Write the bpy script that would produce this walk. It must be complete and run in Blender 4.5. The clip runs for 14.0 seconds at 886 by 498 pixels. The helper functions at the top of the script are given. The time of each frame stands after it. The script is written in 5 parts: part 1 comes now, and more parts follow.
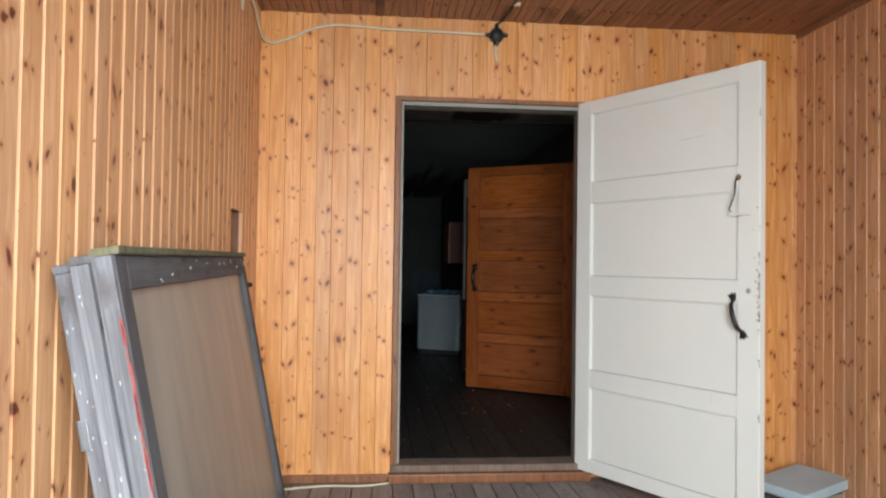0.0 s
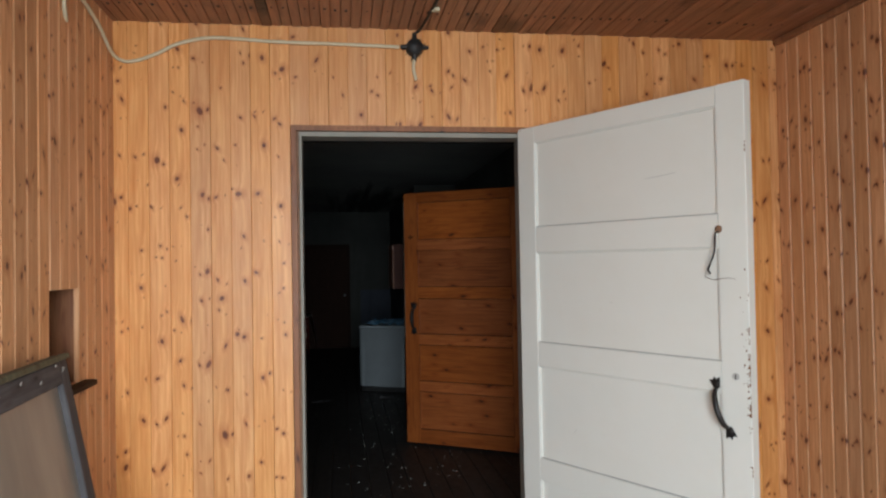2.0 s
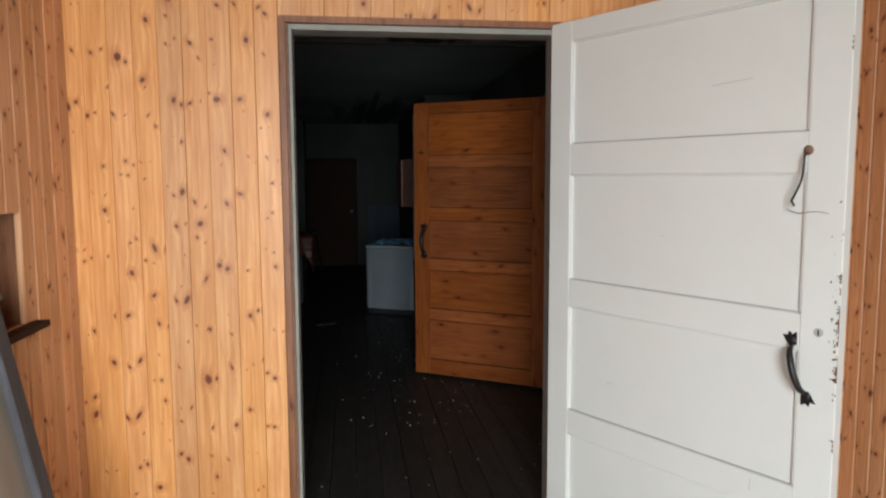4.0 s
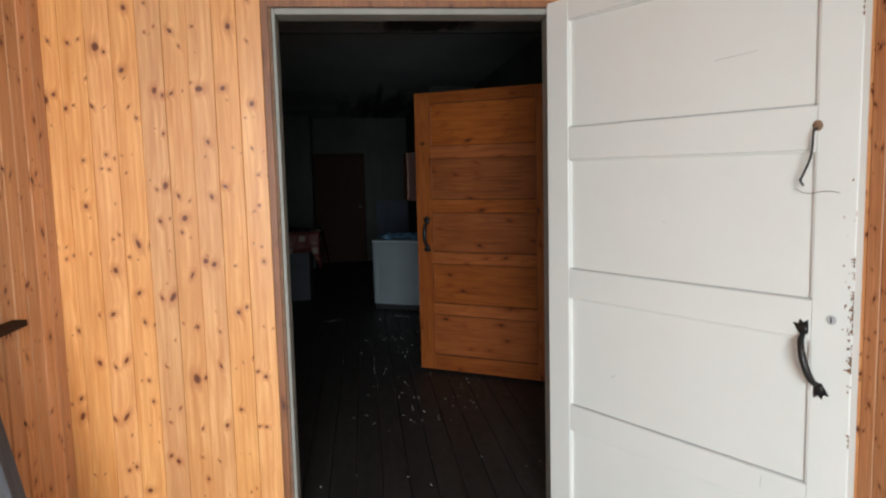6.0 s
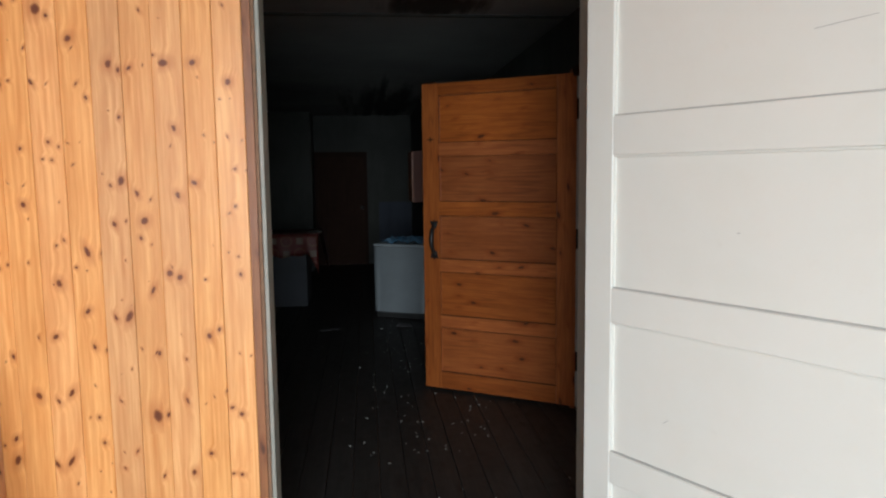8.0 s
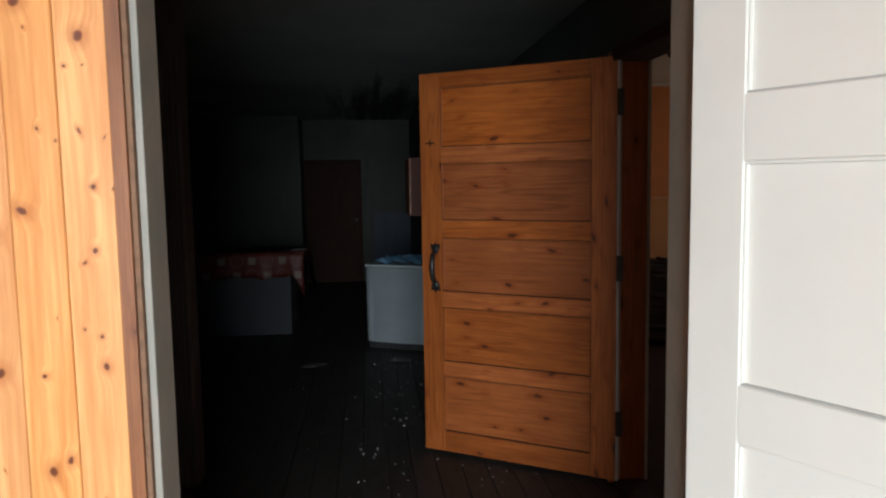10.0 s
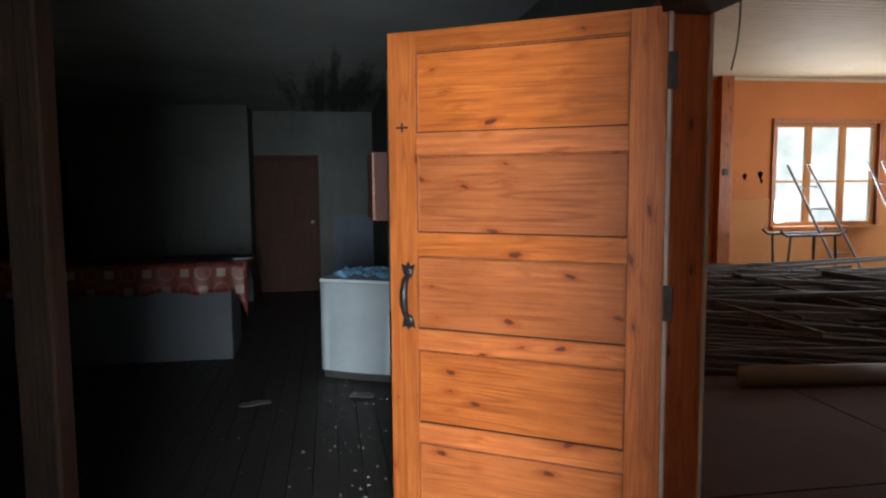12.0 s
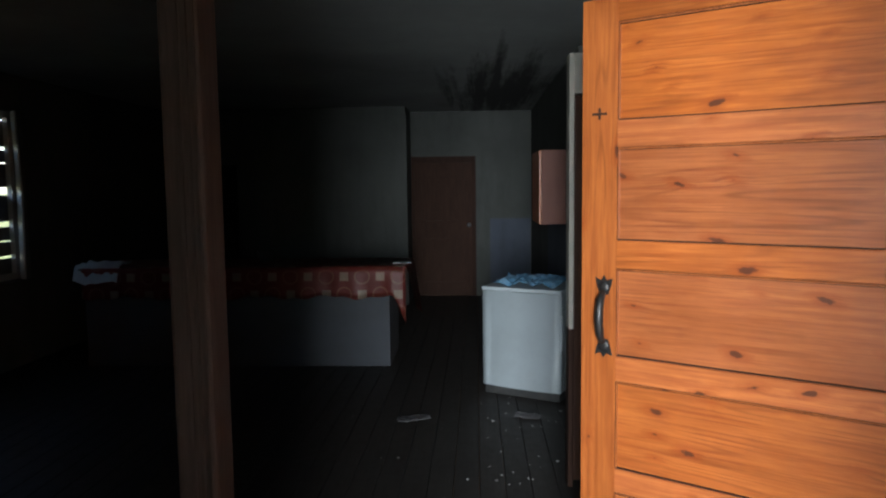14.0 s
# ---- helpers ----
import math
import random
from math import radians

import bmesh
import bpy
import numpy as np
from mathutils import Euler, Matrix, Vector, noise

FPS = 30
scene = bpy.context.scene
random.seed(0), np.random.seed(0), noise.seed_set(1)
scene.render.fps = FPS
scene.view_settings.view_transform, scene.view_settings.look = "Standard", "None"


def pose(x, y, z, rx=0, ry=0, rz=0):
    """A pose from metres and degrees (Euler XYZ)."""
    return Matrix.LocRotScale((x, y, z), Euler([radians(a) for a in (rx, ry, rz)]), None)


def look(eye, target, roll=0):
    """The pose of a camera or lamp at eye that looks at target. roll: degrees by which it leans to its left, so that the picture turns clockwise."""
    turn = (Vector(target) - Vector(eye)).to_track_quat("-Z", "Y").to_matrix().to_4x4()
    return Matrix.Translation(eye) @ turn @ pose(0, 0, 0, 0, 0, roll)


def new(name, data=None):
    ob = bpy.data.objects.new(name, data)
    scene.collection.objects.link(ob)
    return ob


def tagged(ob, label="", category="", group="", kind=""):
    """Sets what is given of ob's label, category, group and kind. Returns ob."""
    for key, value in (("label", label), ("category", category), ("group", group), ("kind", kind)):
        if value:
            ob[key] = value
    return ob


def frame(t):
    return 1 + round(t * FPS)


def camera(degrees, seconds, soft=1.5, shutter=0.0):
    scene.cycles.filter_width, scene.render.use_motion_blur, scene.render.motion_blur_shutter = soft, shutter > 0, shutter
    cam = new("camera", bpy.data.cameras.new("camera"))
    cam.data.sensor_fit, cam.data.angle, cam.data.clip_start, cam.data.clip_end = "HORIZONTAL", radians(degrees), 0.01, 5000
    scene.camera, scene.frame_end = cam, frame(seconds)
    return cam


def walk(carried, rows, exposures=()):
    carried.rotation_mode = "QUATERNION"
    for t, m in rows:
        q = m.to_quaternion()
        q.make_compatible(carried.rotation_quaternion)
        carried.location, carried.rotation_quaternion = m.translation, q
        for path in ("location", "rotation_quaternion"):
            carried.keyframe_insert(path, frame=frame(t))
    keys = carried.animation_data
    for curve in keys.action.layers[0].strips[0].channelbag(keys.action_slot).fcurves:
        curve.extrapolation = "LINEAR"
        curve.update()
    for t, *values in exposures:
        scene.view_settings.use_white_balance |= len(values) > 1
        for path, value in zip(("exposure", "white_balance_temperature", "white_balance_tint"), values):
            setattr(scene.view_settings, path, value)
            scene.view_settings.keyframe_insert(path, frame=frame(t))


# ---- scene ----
cam = camera(64.2, 14.0, soft=2.3)
PATH = [
    (0, (0.07, -0.605, 1.125), (0.254, 1.386, 1.168), 0.8),
    (0.5, (-0.025, -0.528, 1.185), (0.369, 1.432, 1.265), 2.3),
    (1, (-0.019, -0.422, 1.332), (0.458, 1.516, 1.461), 1.2),
    (1.5, (0.15, -0.173, 1.323), (0.501, 1.793, 1.421), -1.2),
    (2, (0.374, 0.139, 1.439), (0.663, 2.118, 1.48), -1.0),
    (2.5, (0.406, 0.325, 1.481), (0.581, 2.317, 1.466), 2.8),
    (3, (0.411, 0.507, 1.438), (0.578, 2.494, 1.285), 2.7),
    (3.2, (0.394, 0.581, 1.472), (0.575, 2.565, 1.299), 0.9),
    (5.3, (0.489, 0.643, 1.467), (0.821, 2.604, 1.254), -0.1),
    (5.5, (0.497, 0.654, 1.465), (0.752, 2.627, 1.258), -2.9),
    (6, (0.505, 0.716, 1.443), (0.724, 2.693, 1.229), -1.4),
    (6.5, (0.517, 0.808, 1.422), (0.65, 2.789, 1.178), -3.0),
    (7, (0.509, 0.924, 1.404), (0.663, 2.902, 1.152), -1.4),
    (7.5, (0.486, 1.055, 1.425), (0.671, 3.032, 1.19), 0.4),
    (8, (0.516, 1.19, 1.429), (0.729, 3.167, 1.219), -0.7),
    (8.5, (0.541, 1.418, 1.42), (0.65, 3.396, 1.141), 1.3),
    (9, (0.591, 1.611, 1.447), (0.704, 3.599, 1.26), -0.8),
    (9.2, (0.575, 1.695, 1.455), (0.755, 3.68, 1.272), -1.6),
    (11.3, (0.646, 2.782, 1.444), (0.89, 4.757, 1.241), -0.1),
    (11.5, (0.636, 2.871, 1.445), (0.904, 4.843, 1.244), 0.4),
    (12, (0.651, 3.065, 1.449), (0.97, 5.03, 1.258), -0.4),
    (12.5, (0.681, 3.227, 1.442), (0.886, 5.209, 1.275), -1.1),
    (13, (0.646, 3.356, 1.445), (0.708, 5.346, 1.256), -0.1),
    (13.5, (0.595, 3.437, 1.438), (0.578, 5.427, 1.244), 0.4),
    (14, (0.544, 3.489, 1.435), (0.449, 5.478, 1.255), -0.7),
]
EXPOSURES = [(0, -0.3), (1, -0.42), (2, -0.58), (3, -0.45), (5.5, -0.24), (7.5, -0.15), (9, 0.0), (9.8, 0.15), (10.4, 0.6), (11.0, 1.6), (11.5, 1.95), (14, 2.08)]
walk(cam, [(t, look(eye, target, roll)) for t, eye, target, roll in PATH], EXPOSURES)

# ---- light ----
SUN_AZ, SUN_EL = -12.0, 42.0      # the sun stands off the hall's long window side
world = bpy.data.worlds.new("sky")
scene.world = world
world.use_nodes = True
sky = world.node_tree.nodes.new("ShaderNodeTexSky")
sky.sky_type, sky.sun_disc = "NISHITA", False
sky.sun_elevation, sky.sun_rotation = radians(SUN_EL), radians(90 - SUN_AZ)
bg = world.node_tree.nodes["Background"]
bg.inputs[1].default_value = 0.15
world.node_tree.links.new(sky.outputs[0], bg.inputs[0])
sun = new("sun", bpy.data.lights.new("sun", "SUN"))
sun.data.energy, sun.data.angle, sun.data.color = 4.0, radians(0.6), (1.0, 0.95, 0.88)
d = Vector((math.cos(radians(SUN_AZ)) * math.cos(radians(SUN_EL)), math.sin(radians(SUN_AZ)) * math.cos(radians(SUN_EL)), math.sin(radians(SUN_EL))))
sun.matrix_world = look(d * 40, (0, 0, 0))


def window_light(name, eye, target, w, h, power, color=(1, 1, 1), spread=180):
    """Sky light that stands in an opening."""
    lamp = new(name, bpy.data.lights.new(name, "AREA"))
    lamp.data.shape, lamp.data.size, lamp.data.size_y = "RECTANGLE", w, h
    lamp.data.energy, lamp.data.color, lamp.data.spread = power, color, radians(spread)
    lamp.matrix_world = look(eye, target)
    return lamp


window_light("porch_opening_light", (0.42, -1.42, 1.5), (0.35, 3.4, -0.55), 1.5, 1.7, 146, (0.85, 0.938, 1.0), 118)
window_light("hall_window_light", (7.15, 11.4, 1.5), (6.0, 5.0, 1.0), 1.4, 1.3, 15, (0.95, 0.98, 1.0))
window_light("hall_side_light", (9.3, 8.0, 1.5), (4.0, 9.0, 1.6), 3.0, 1.4, 27, (1.0, 0.98, 0.95))

# ---- materials ----


class Nodes:
    """A short way to write a node material."""

    def __init__(self, name):
        self.mat = bpy.data.materials.new(name)
        self.mat.use_nodes = True
        self.tree = self.mat.node_tree
        self.bsdf = self.tree.nodes["Principled BSDF"]

    def add(self, kind, values=(), **props):
        n = self.tree.nodes.new("ShaderNode" + kind)
        for key, v in props.items():
            setattr(n, key, v)
        for key, v in dict(values).items():
            self.put(v, n.inputs[key])
        return n

    def put(self, v, socket):
        if isinstance(v, bpy.types.NodeSocket):
            self.tree.links.new(v, socket)
        elif isinstance(v, bpy.types.Node):
            self.tree.links.new(v.outputs[0], socket)
        else:
            socket.default_value = v

    def math(self, op, a, b=0.0, clamp=False):
        n = self.add("Math", {0: a, 1: b}, operation=op, use_clamp=clamp)
        return n.outputs[0]

    def mix(self, f, a, b, blend="MIX"):
        n = self.add("Mix", data_type="RGBA", blend_type=blend)
        self.put(f, n.inputs[0])
        for v, s in ((a, n.inputs[6]), (b, n.inputs[7])):
            self.put((*v, 1) if isinstance(v, tuple) and len(v) == 3 else v, s)
        return n.outputs[2]

    def ramp(self, f, *stops):
        n = self.add("ValToRGB", {0: f})
        els = n.color_ramp.elements
        while len(els) < len(stops):
            els.new(0.5)
        for e, (p, c) in zip(els, stops):
            e.position, e.color = p, ((c, c, c, 1) if isinstance(c, (int, float)) else (*c, 1))
        return n.outputs[0]

    def noise(self, vec, scale, detail=4.0, rough=0.55):
        return self.add("TexNoise", {"Vector": vec, "Scale": scale, "Detail": detail, "Roughness": rough}).outputs[0]

    def coords(self, scale=(1, 1, 1), random=False):
        v = self.add("TexCoord").outputs["Object"]
        v = self.add("Mapping", {"Vector": v, "Scale": scale}).outputs[0]
        if random:
            r = self.math("MULTIPLY", self.add("ObjectInfo").outputs["Random"], 173.0)
            v = self.add("VectorMath", {0: v, 1: r}, operation="ADD").outputs[0]
        return v

    def finish(self, color, rough=0.6, bump=None, strength=0.3, distance=0.002, metal=0.0, spec=0.5):
        self.put((*color, 1) if isinstance(color, tuple) and len(color) == 3 else color, self.bsdf.inputs["Base Color"])
        self.put(rough, self.bsdf.inputs["Roughness"])
        self.bsdf.inputs["Metallic"].default_value = metal
        self.bsdf.inputs["Specular IOR Level"].default_value = spec
        if bump is not None:
            b = self.add("Bump", {"Height": bump, "Strength": strength, "Distance": distance})
            self.put(b.outputs[0], self.bsdf.inputs["Normal"])
        return self.mat


def wood(name, light, dark, knot, rough=0.45, knots=1.0, spread=0.10, vary=0.25, stain=None, spec=0.4, pitch=0.087, run=0.26, figure=0.0):
    """Sawn pine: the grain runs along the piece's local z, the knots lie on its face (local x, z)."""
    n = Nodes(name)
    rnd = n.add("ObjectInfo").outputs["Random"]
    base = n.coords(random=True)
    sep = n.add("SeparateXYZ", {0: base})
    skew = n.math("MULTIPLY", sep.outputs[2], n.math("MULTIPLY", n.math("SUBTRACT", rnd, 0.5), 1.3 / run))
    kv = n.add("CombineXYZ", {0: n.math("ADD", n.math("MULTIPLY", sep.outputs[0], 1 / pitch), skew), 1: n.math("MULTIPLY", sep.outputs[2], 1 / run)}).outputs[0]
    vor = n.add("TexVoronoi", {"Vector": kv, "Scale": 1.0, "Randomness": 1.0}, feature="F1", voronoi_dimensions="2D")
    dist = n.math("ADD", vor.outputs["Distance"], n.math("MULTIPLY", n.math("SUBTRACT", n.noise(base, 55, 3), 0.5), 0.13))
    size = n.math("MULTIPLY", n.math("POWER", n.add("SeparateColor", {0: vor.outputs["Color"]}).outputs[0], 1.4), spread)
    k = n.math("MULTIPLY", n.math("SMOOTH_MIN", n.math("MULTIPLY", n.math("SUBTRACT", size, dist), 26.0, True), 1.0), knots, True)
    halo = n.math("MULTIPLY", n.math("MULTIPLY", n.math("SUBTRACT", n.math("ADD", size, 0.16), dist), 5.0, True), 0.6 * knots, True)
    pull = n.math("MULTIPLY", n.math("SUBTRACT", 0.24, dist, True), 0.04)
    gv = n.add("Mapping", {"Vector": base, "Scale": (1, 1, 0.045)}).outputs[0]
    gv = n.add("VectorMath", {0: gv, 1: n.add("CombineXYZ", {0: pull}).outputs[0]}, operation="ADD").outputs[0]
    grain = n.noise(gv, 75, 5, 0.6)
    fine = n.noise(n.add("Mapping", {"Vector": base, "Scale": (1, 1, 0.03)}).outputs[0], 190, 3, 0.6)
    broad = n.noise(n.add("Mapping", {"Vector": base, "Scale": (1, 1, 0.12)}).outputs[0], 13, 3)
    c = n.mix(n.ramp(grain, (0.36, 0.0), (0.68, 1.0)), light, dark)
    c = n.mix(n.math("MULTIPLY", n.ramp(fine, (0.52, 0.0), (0.64, 1.0)), 0.5), c, tuple(0.8 * q for q in dark))
    c = n.mix(n.math("MULTIPLY", broad, 0.45), c, tuple(0.5 * (a + b) for a, b in zip(light, dark)))
    if figure:
        swell = n.noise(n.add("Mapping", {"Vector": gv, "Scale": (1, 1, 0.9)}).outputs[0], 7, 2, 0.4)
        rings = n.math("ADD", 0.5, n.math("MULTIPLY", n.math("SINE", n.math("MULTIPLY", swell, 125.0)), 0.5))
        patch = n.ramp(n.noise(base, 4.5, 3), (0.42, 0.25), (0.62, 1.0))
        c = n.mix(n.math("MULTIPLY", n.math("MULTIPLY", n.math("POWER", rings, 7.0), patch), figure), c, tuple(0.45 * q for q in dark))
    hsv = n.add("HueSaturation", {"Color": c, "Value": n.math("ADD", 1 - vary / 2, n.math("MULTIPLY", rnd, vary)),
                                  "Saturation": n.math("ADD", 0.955, n.math("MULTIPLY", n.math("FRACT", n.math("MULTIPLY", rnd, 7.3)), 0.05))})
    worn = n.ramp(n.noise(n.add("Mapping", {"Vector": base, "Scale": (1, 1, 0.4)}).outputs[0], 5.5, 5, 0.65), (0.42, 0.0), (0.72, 0.5))
    hsv_c = n.mix(worn, hsv.outputs[0], tuple(0.62 * q for q in dark))
    c = n.mix(halo, hsv_c, (dark[0] * 0.75, dark[1] * 0.55, dark[2] * 0.45))
    c = n.mix(k, c, knot)
    if stain:
        s = n.ramp(n.noise(n.coords((1, 1, 0.35)), 2.2, 5, 0.65), (0.50, 0.0), (0.72, 0.8))
        c = n.mix(s, c, stain)
    r = n.math("ADD", rough - 0.08, n.math("MULTIPLY", n.noise(base, 18, 3), 0.18))
    return n.finish(c, r, n.math("ADD", grain, n.math("MULTIPLY", k, -0.4)), 0.22, 0.0015, spec=spec)


def paint(name, color, dirt, rough=0.4, scale=3.0, amount=0.5, chips=None, metal=0.0, spec=0.5):
    n = Nodes(name)
    v = n.coords()
    c = n.mix(n.math("MULTIPLY", n.ramp(n.noise(v, scale, 6, 0.65), (0.45, 0.0), (0.8, 1.0)), amount), color, dirt)
    c = n.mix(n.math("MULTIPLY", n.ramp(n.noise(v, scale * 14, 4), (0.62, 0.0), (0.75, 1.0)), amount * 0.35), c, dirt)
    if chips:
        c = n.mix(n.ramp(n.noise(v, 22, 5, 0.7), (0.735, 0.0), (0.76, 1.0)), c, chips)
    return n.finish(c, n.math("ADD", rough, n.math("MULTIPLY", n.noise(v, 9), 0.15)), n.noise(v, 90, 4), 0.12, 0.001, metal, spec)


def knotty_board(name, light, dark, knot, run=0.20, rough=0.42, spec=0.4, vary=0.22):
    """Planed pine board: slanting knots, often in pairs as a V, in whorls along the local z of each board."""
    n = Nodes(name)
    rnd = n.add("ObjectInfo").outputs["Random"]
    own = n.coords()
    base = n.coords(random=True)
    p = n.add("SeparateXYZ", {0: own})
    wob = n.math("MULTIPLY", n.math("SUBTRACT", n.noise(base, 60, 3), 0.5), 0.008)
    x, z = n.math("ADD", p.outputs[0], wob), n.math("ADD", p.outputs[2], wob)

    def whorl(run, shift, least, big):
        zz = n.math("ADD", n.math("MULTIPLY", z, 1 / run), n.math("MULTIPLY", rnd, shift))
        row = n.math("FLOOR", zz)
        h = n.add("SeparateColor", {0: n.add("TexWhiteNoise", {"W": n.math("ADD", row, n.math("MULTIPLY", rnd, 517.0))}, noise_dimensions="1D").outputs["Color"]})
        g = n.add("SeparateColor", {0: n.add("TexWhiteNoise", {"W": n.math("ADD", row, n.math("MULTIPLY", rnd, 911.0))}, noise_dimensions="1D").outputs["Color"]})
        dz = n.math("MULTIPLY", n.math("SUBTRACT", n.math("SUBTRACT", zz, row), n.math("ADD", 0.25, n.math("MULTIPLY", h.outputs[0], 0.5))), run)
        dx = n.math("SUBTRACT", x, n.math("MULTIPLY", n.math("SUBTRACT", h.outputs[1], 0.5), 0.055))
        side = n.math("SIGN", n.math("SUBTRACT", g.outputs[1], 0.5))
        pair = n.math("GREATER_THAN", g.outputs[0], 0.5)
        odd = n.math("MULTIPLY", n.math("SIGN", dx), pair)
        dz = n.math("ADD", dz, n.math("MULTIPLY", odd, n.math("MULTIPLY", n.math("SUBTRACT", g.outputs[0], 0.75), 0.05)))
        ax = n.math("SUBTRACT", n.math("ABSOLUTE", dx), n.math("ADD", 0.011, n.math("MULTIPLY", g.outputs[2], 0.011)))
        one = n.math("MULTIPLY", dx, side)
        u = n.math("ADD", n.math("MULTIPLY", ax, pair), n.math("MULTIPLY", one, n.math("SUBTRACT", 1.0, pair)))
        slope = n.math("SUBTRACT", n.math("MULTIPLY", g.outputs[2], 1.7), 0.5)
        dz2 = n.math("SUBTRACT", dz, n.math("MULTIPLY", u, slope))
        size = n.math("MULTIPLY", n.math("POWER", n.math("SUBTRACT", h.outputs[2], least, True), 0.7), big)
        uneven = n.math("ADD", 1.0, n.math("MULTIPLY", odd, n.math("SUBTRACT", h.outputs[0], 0.5)))
        a = n.math("ADD", n.math("MULTIPLY", n.math("MULTIPLY", size, uneven), 0.0112), 0.00001)
        b = n.math("MULTIPLY", a, n.math("ADD", 0.75, n.math("MULTIPLY", h.outputs[1], 0.8)))
        q, r = n.math("DIVIDE", u, a), n.math("DIVIDE", dz2, b)
        return n.math("SQRT", n.math("ADD", n.math("MULTIPLY", q, q), n.math("MULTIPLY", r, r)))

    d = n.math("MINIMUM", whorl(run, 37.0, 0.10, 1.0), whorl(run * 0.63, 71.0, 0.55, 0.75))
    k = n.math("MULTIPLY", n.math("SUBTRACT", 1.15, d), 2.2, True)
    core = n.math("MULTIPLY", n.math("SUBTRACT", 0.75, d), 2.0, True)
    halo = n.math("MULTIPLY", n.math("MULTIPLY", n.math("SUBTRACT", 3.2, d), 0.42, True), 0.55, True)
    pull = n.math("MULTIPLY", n.math("SUBTRACT", 1.0, n.math("MULTIPLY", d, 0.2), True), 0.014)
    gv = n.add("Mapping", {"Vector": base, "Scale": (1, 1, 0.04)}).outputs[0]
    gv = n.add("VectorMath", {0: gv, 1: n.add("CombineXYZ", {0: pull}).outputs[0]}, operation="ADD").outputs[0]
    grain = n.noise(gv, 80, 5, 0.6)
    swell = n.noise(n.add("Mapping", {"Vector": gv, "Scale": (1, 1, 1.6)}).outputs[0], 9, 2, 0.4)
    rings = n.math("ADD", 0.5, n.math("MULTIPLY", n.math("SINE", n.math("MULTIPLY", swell, 70.0)), 0.5))
    c = n.mix(n.ramp(grain, (0.34, 0.0), (0.72, 1.0)), light, dark)
    c = n.mix(n.math("MULTIPLY", n.math("POWER", rings, 3.0), 0.3), c, dark)
    blotch = n.ramp(n.noise(n.add("Mapping", {"Vector": base, "Scale": (1, 1, 0.3)}).outputs[0], 7, 4, 0.6), (0.42, 0.0), (0.75, 0.4))
    c = n.mix(blotch, c, tuple(0.75 * v for v in dark))
    c = n.add("HueSaturation", {"Color": c, "Value": n.math("ADD", 1 - vary / 2, n.math("MULTIPLY", rnd, vary)),
                                "Saturation": n.math("ADD", 0.95, n.math("MULTIPLY", n.math("FRACT", n.math("MULTIPLY", rnd, 7.3)), 0.08))}).outputs[0]
    c = n.mix(halo, c, (dark[0] * 0.62, dark[1] * 0.45, dark[2] * 0.4))
    c = n.mix(k, c, knot)
    c = n.mix(n.math("MULTIPLY", core, n.math("MULTIPLY", n.noise(base, 30, 2), 0.55)), c, (0.035, 0.010, 0.005))
    r = n.math("ADD", rough - 0.08, n.math("MULTIPLY", n.noise(base, 18, 3), 0.18))
    return n.finish(c, r, n.math("ADD", grain, n.math("MULTIPLY", k, -0.4)), 0.2, 0.0015, spec=spec)


PINE = knotty_board("knotty_pine", (0.82, 0.415, 0.155), (0.60, 0.225, 0.058), (0.17, 0.043, 0.012))
# side boards paler than the front; some of the sky's glare is in them
PINE_SIDE = knotty_board("sky_paled_knotty_pine", (0.76, 0.425, 0.225), (0.54, 0.245, 0.10), (0.14, 0.04, 0.018))
PINE_TRIM = wood("pine_trim", (0.31, 0.125, 0.048), (0.16, 0.052, 0.02), (0.06, 0.018, 0.008), 0.5)
CEIL_PINE = wood("ceiling_pine", (0.40, 0.20, 0.10), (0.24, 0.10, 0.045), (0.07, 0.02, 0.01), 0.5, stain=(0.07, 0.03, 0.018))
DOOR_PINE = wood("varnished_pine", (0.445, 0.127, 0.025), (0.265, 0.059, 0.011), (0.075, 0.022, 0.010), 0.34, vary=0.3, spread=0.115, spec=0.4, pitch=0.11, run=0.26, figure=0.5)
FRAME_PINE = wood("dark_varnished_pine", (0.33, 0.090, 0.021), (0.17, 0.042, 0.011), (0.04, 0.012, 0.007), 0.4, vary=0.2, spread=0.12, pitch=0.11, run=0.26, figure=0.4)
OLD_WOOD = wood("weathered_wood", (0.20, 0.20, 0.215), (0.09, 0.086, 0.09), (0.05, 0.045, 0.04), 0.85, vary=0.4, stain=(0.13, 0.10, 0.085), spec=0.2)
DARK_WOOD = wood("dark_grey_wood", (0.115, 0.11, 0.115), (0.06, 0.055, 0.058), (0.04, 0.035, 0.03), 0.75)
MOSS_WOOD = wood("mossy_wood", (0.20, 0.18, 0.10), (0.11, 0.10, 0.06), (0.06, 0.05, 0.03), 0.9)
SILL_WOOD = wood("worn_sill_wood", (0.23, 0.165, 0.125), (0.12, 0.08, 0.06), (0.06, 0.04, 0.03), 0.8, knots=0.3, spec=0.2)
PORCH_FLOOR = wood("grey_porch_boards", (0.27, 0.235, 0.215), (0.17, 0.145, 0.13), (0.08, 0.06, 0.05), 0.7)
# kitchen boards: dirt tones lowered further to hold the room's dimness
FLOOR_WOOD = wood("dimmed_dirty_boards", (0.039, 0.034, 0.030), (0.022, 0.019, 0.017), (0.018, 0.013, 0.011), 0.55, stain=(0.026, 0.021, 0.019), spec=0.28)
BROWN_DOOR = wood("dark_brown_wood", (0.050, 0.023, 0.014), (0.028, 0.012, 0.008), (0.03, 0.015, 0.01), 0.7, knots=0.3, spec=0.15)
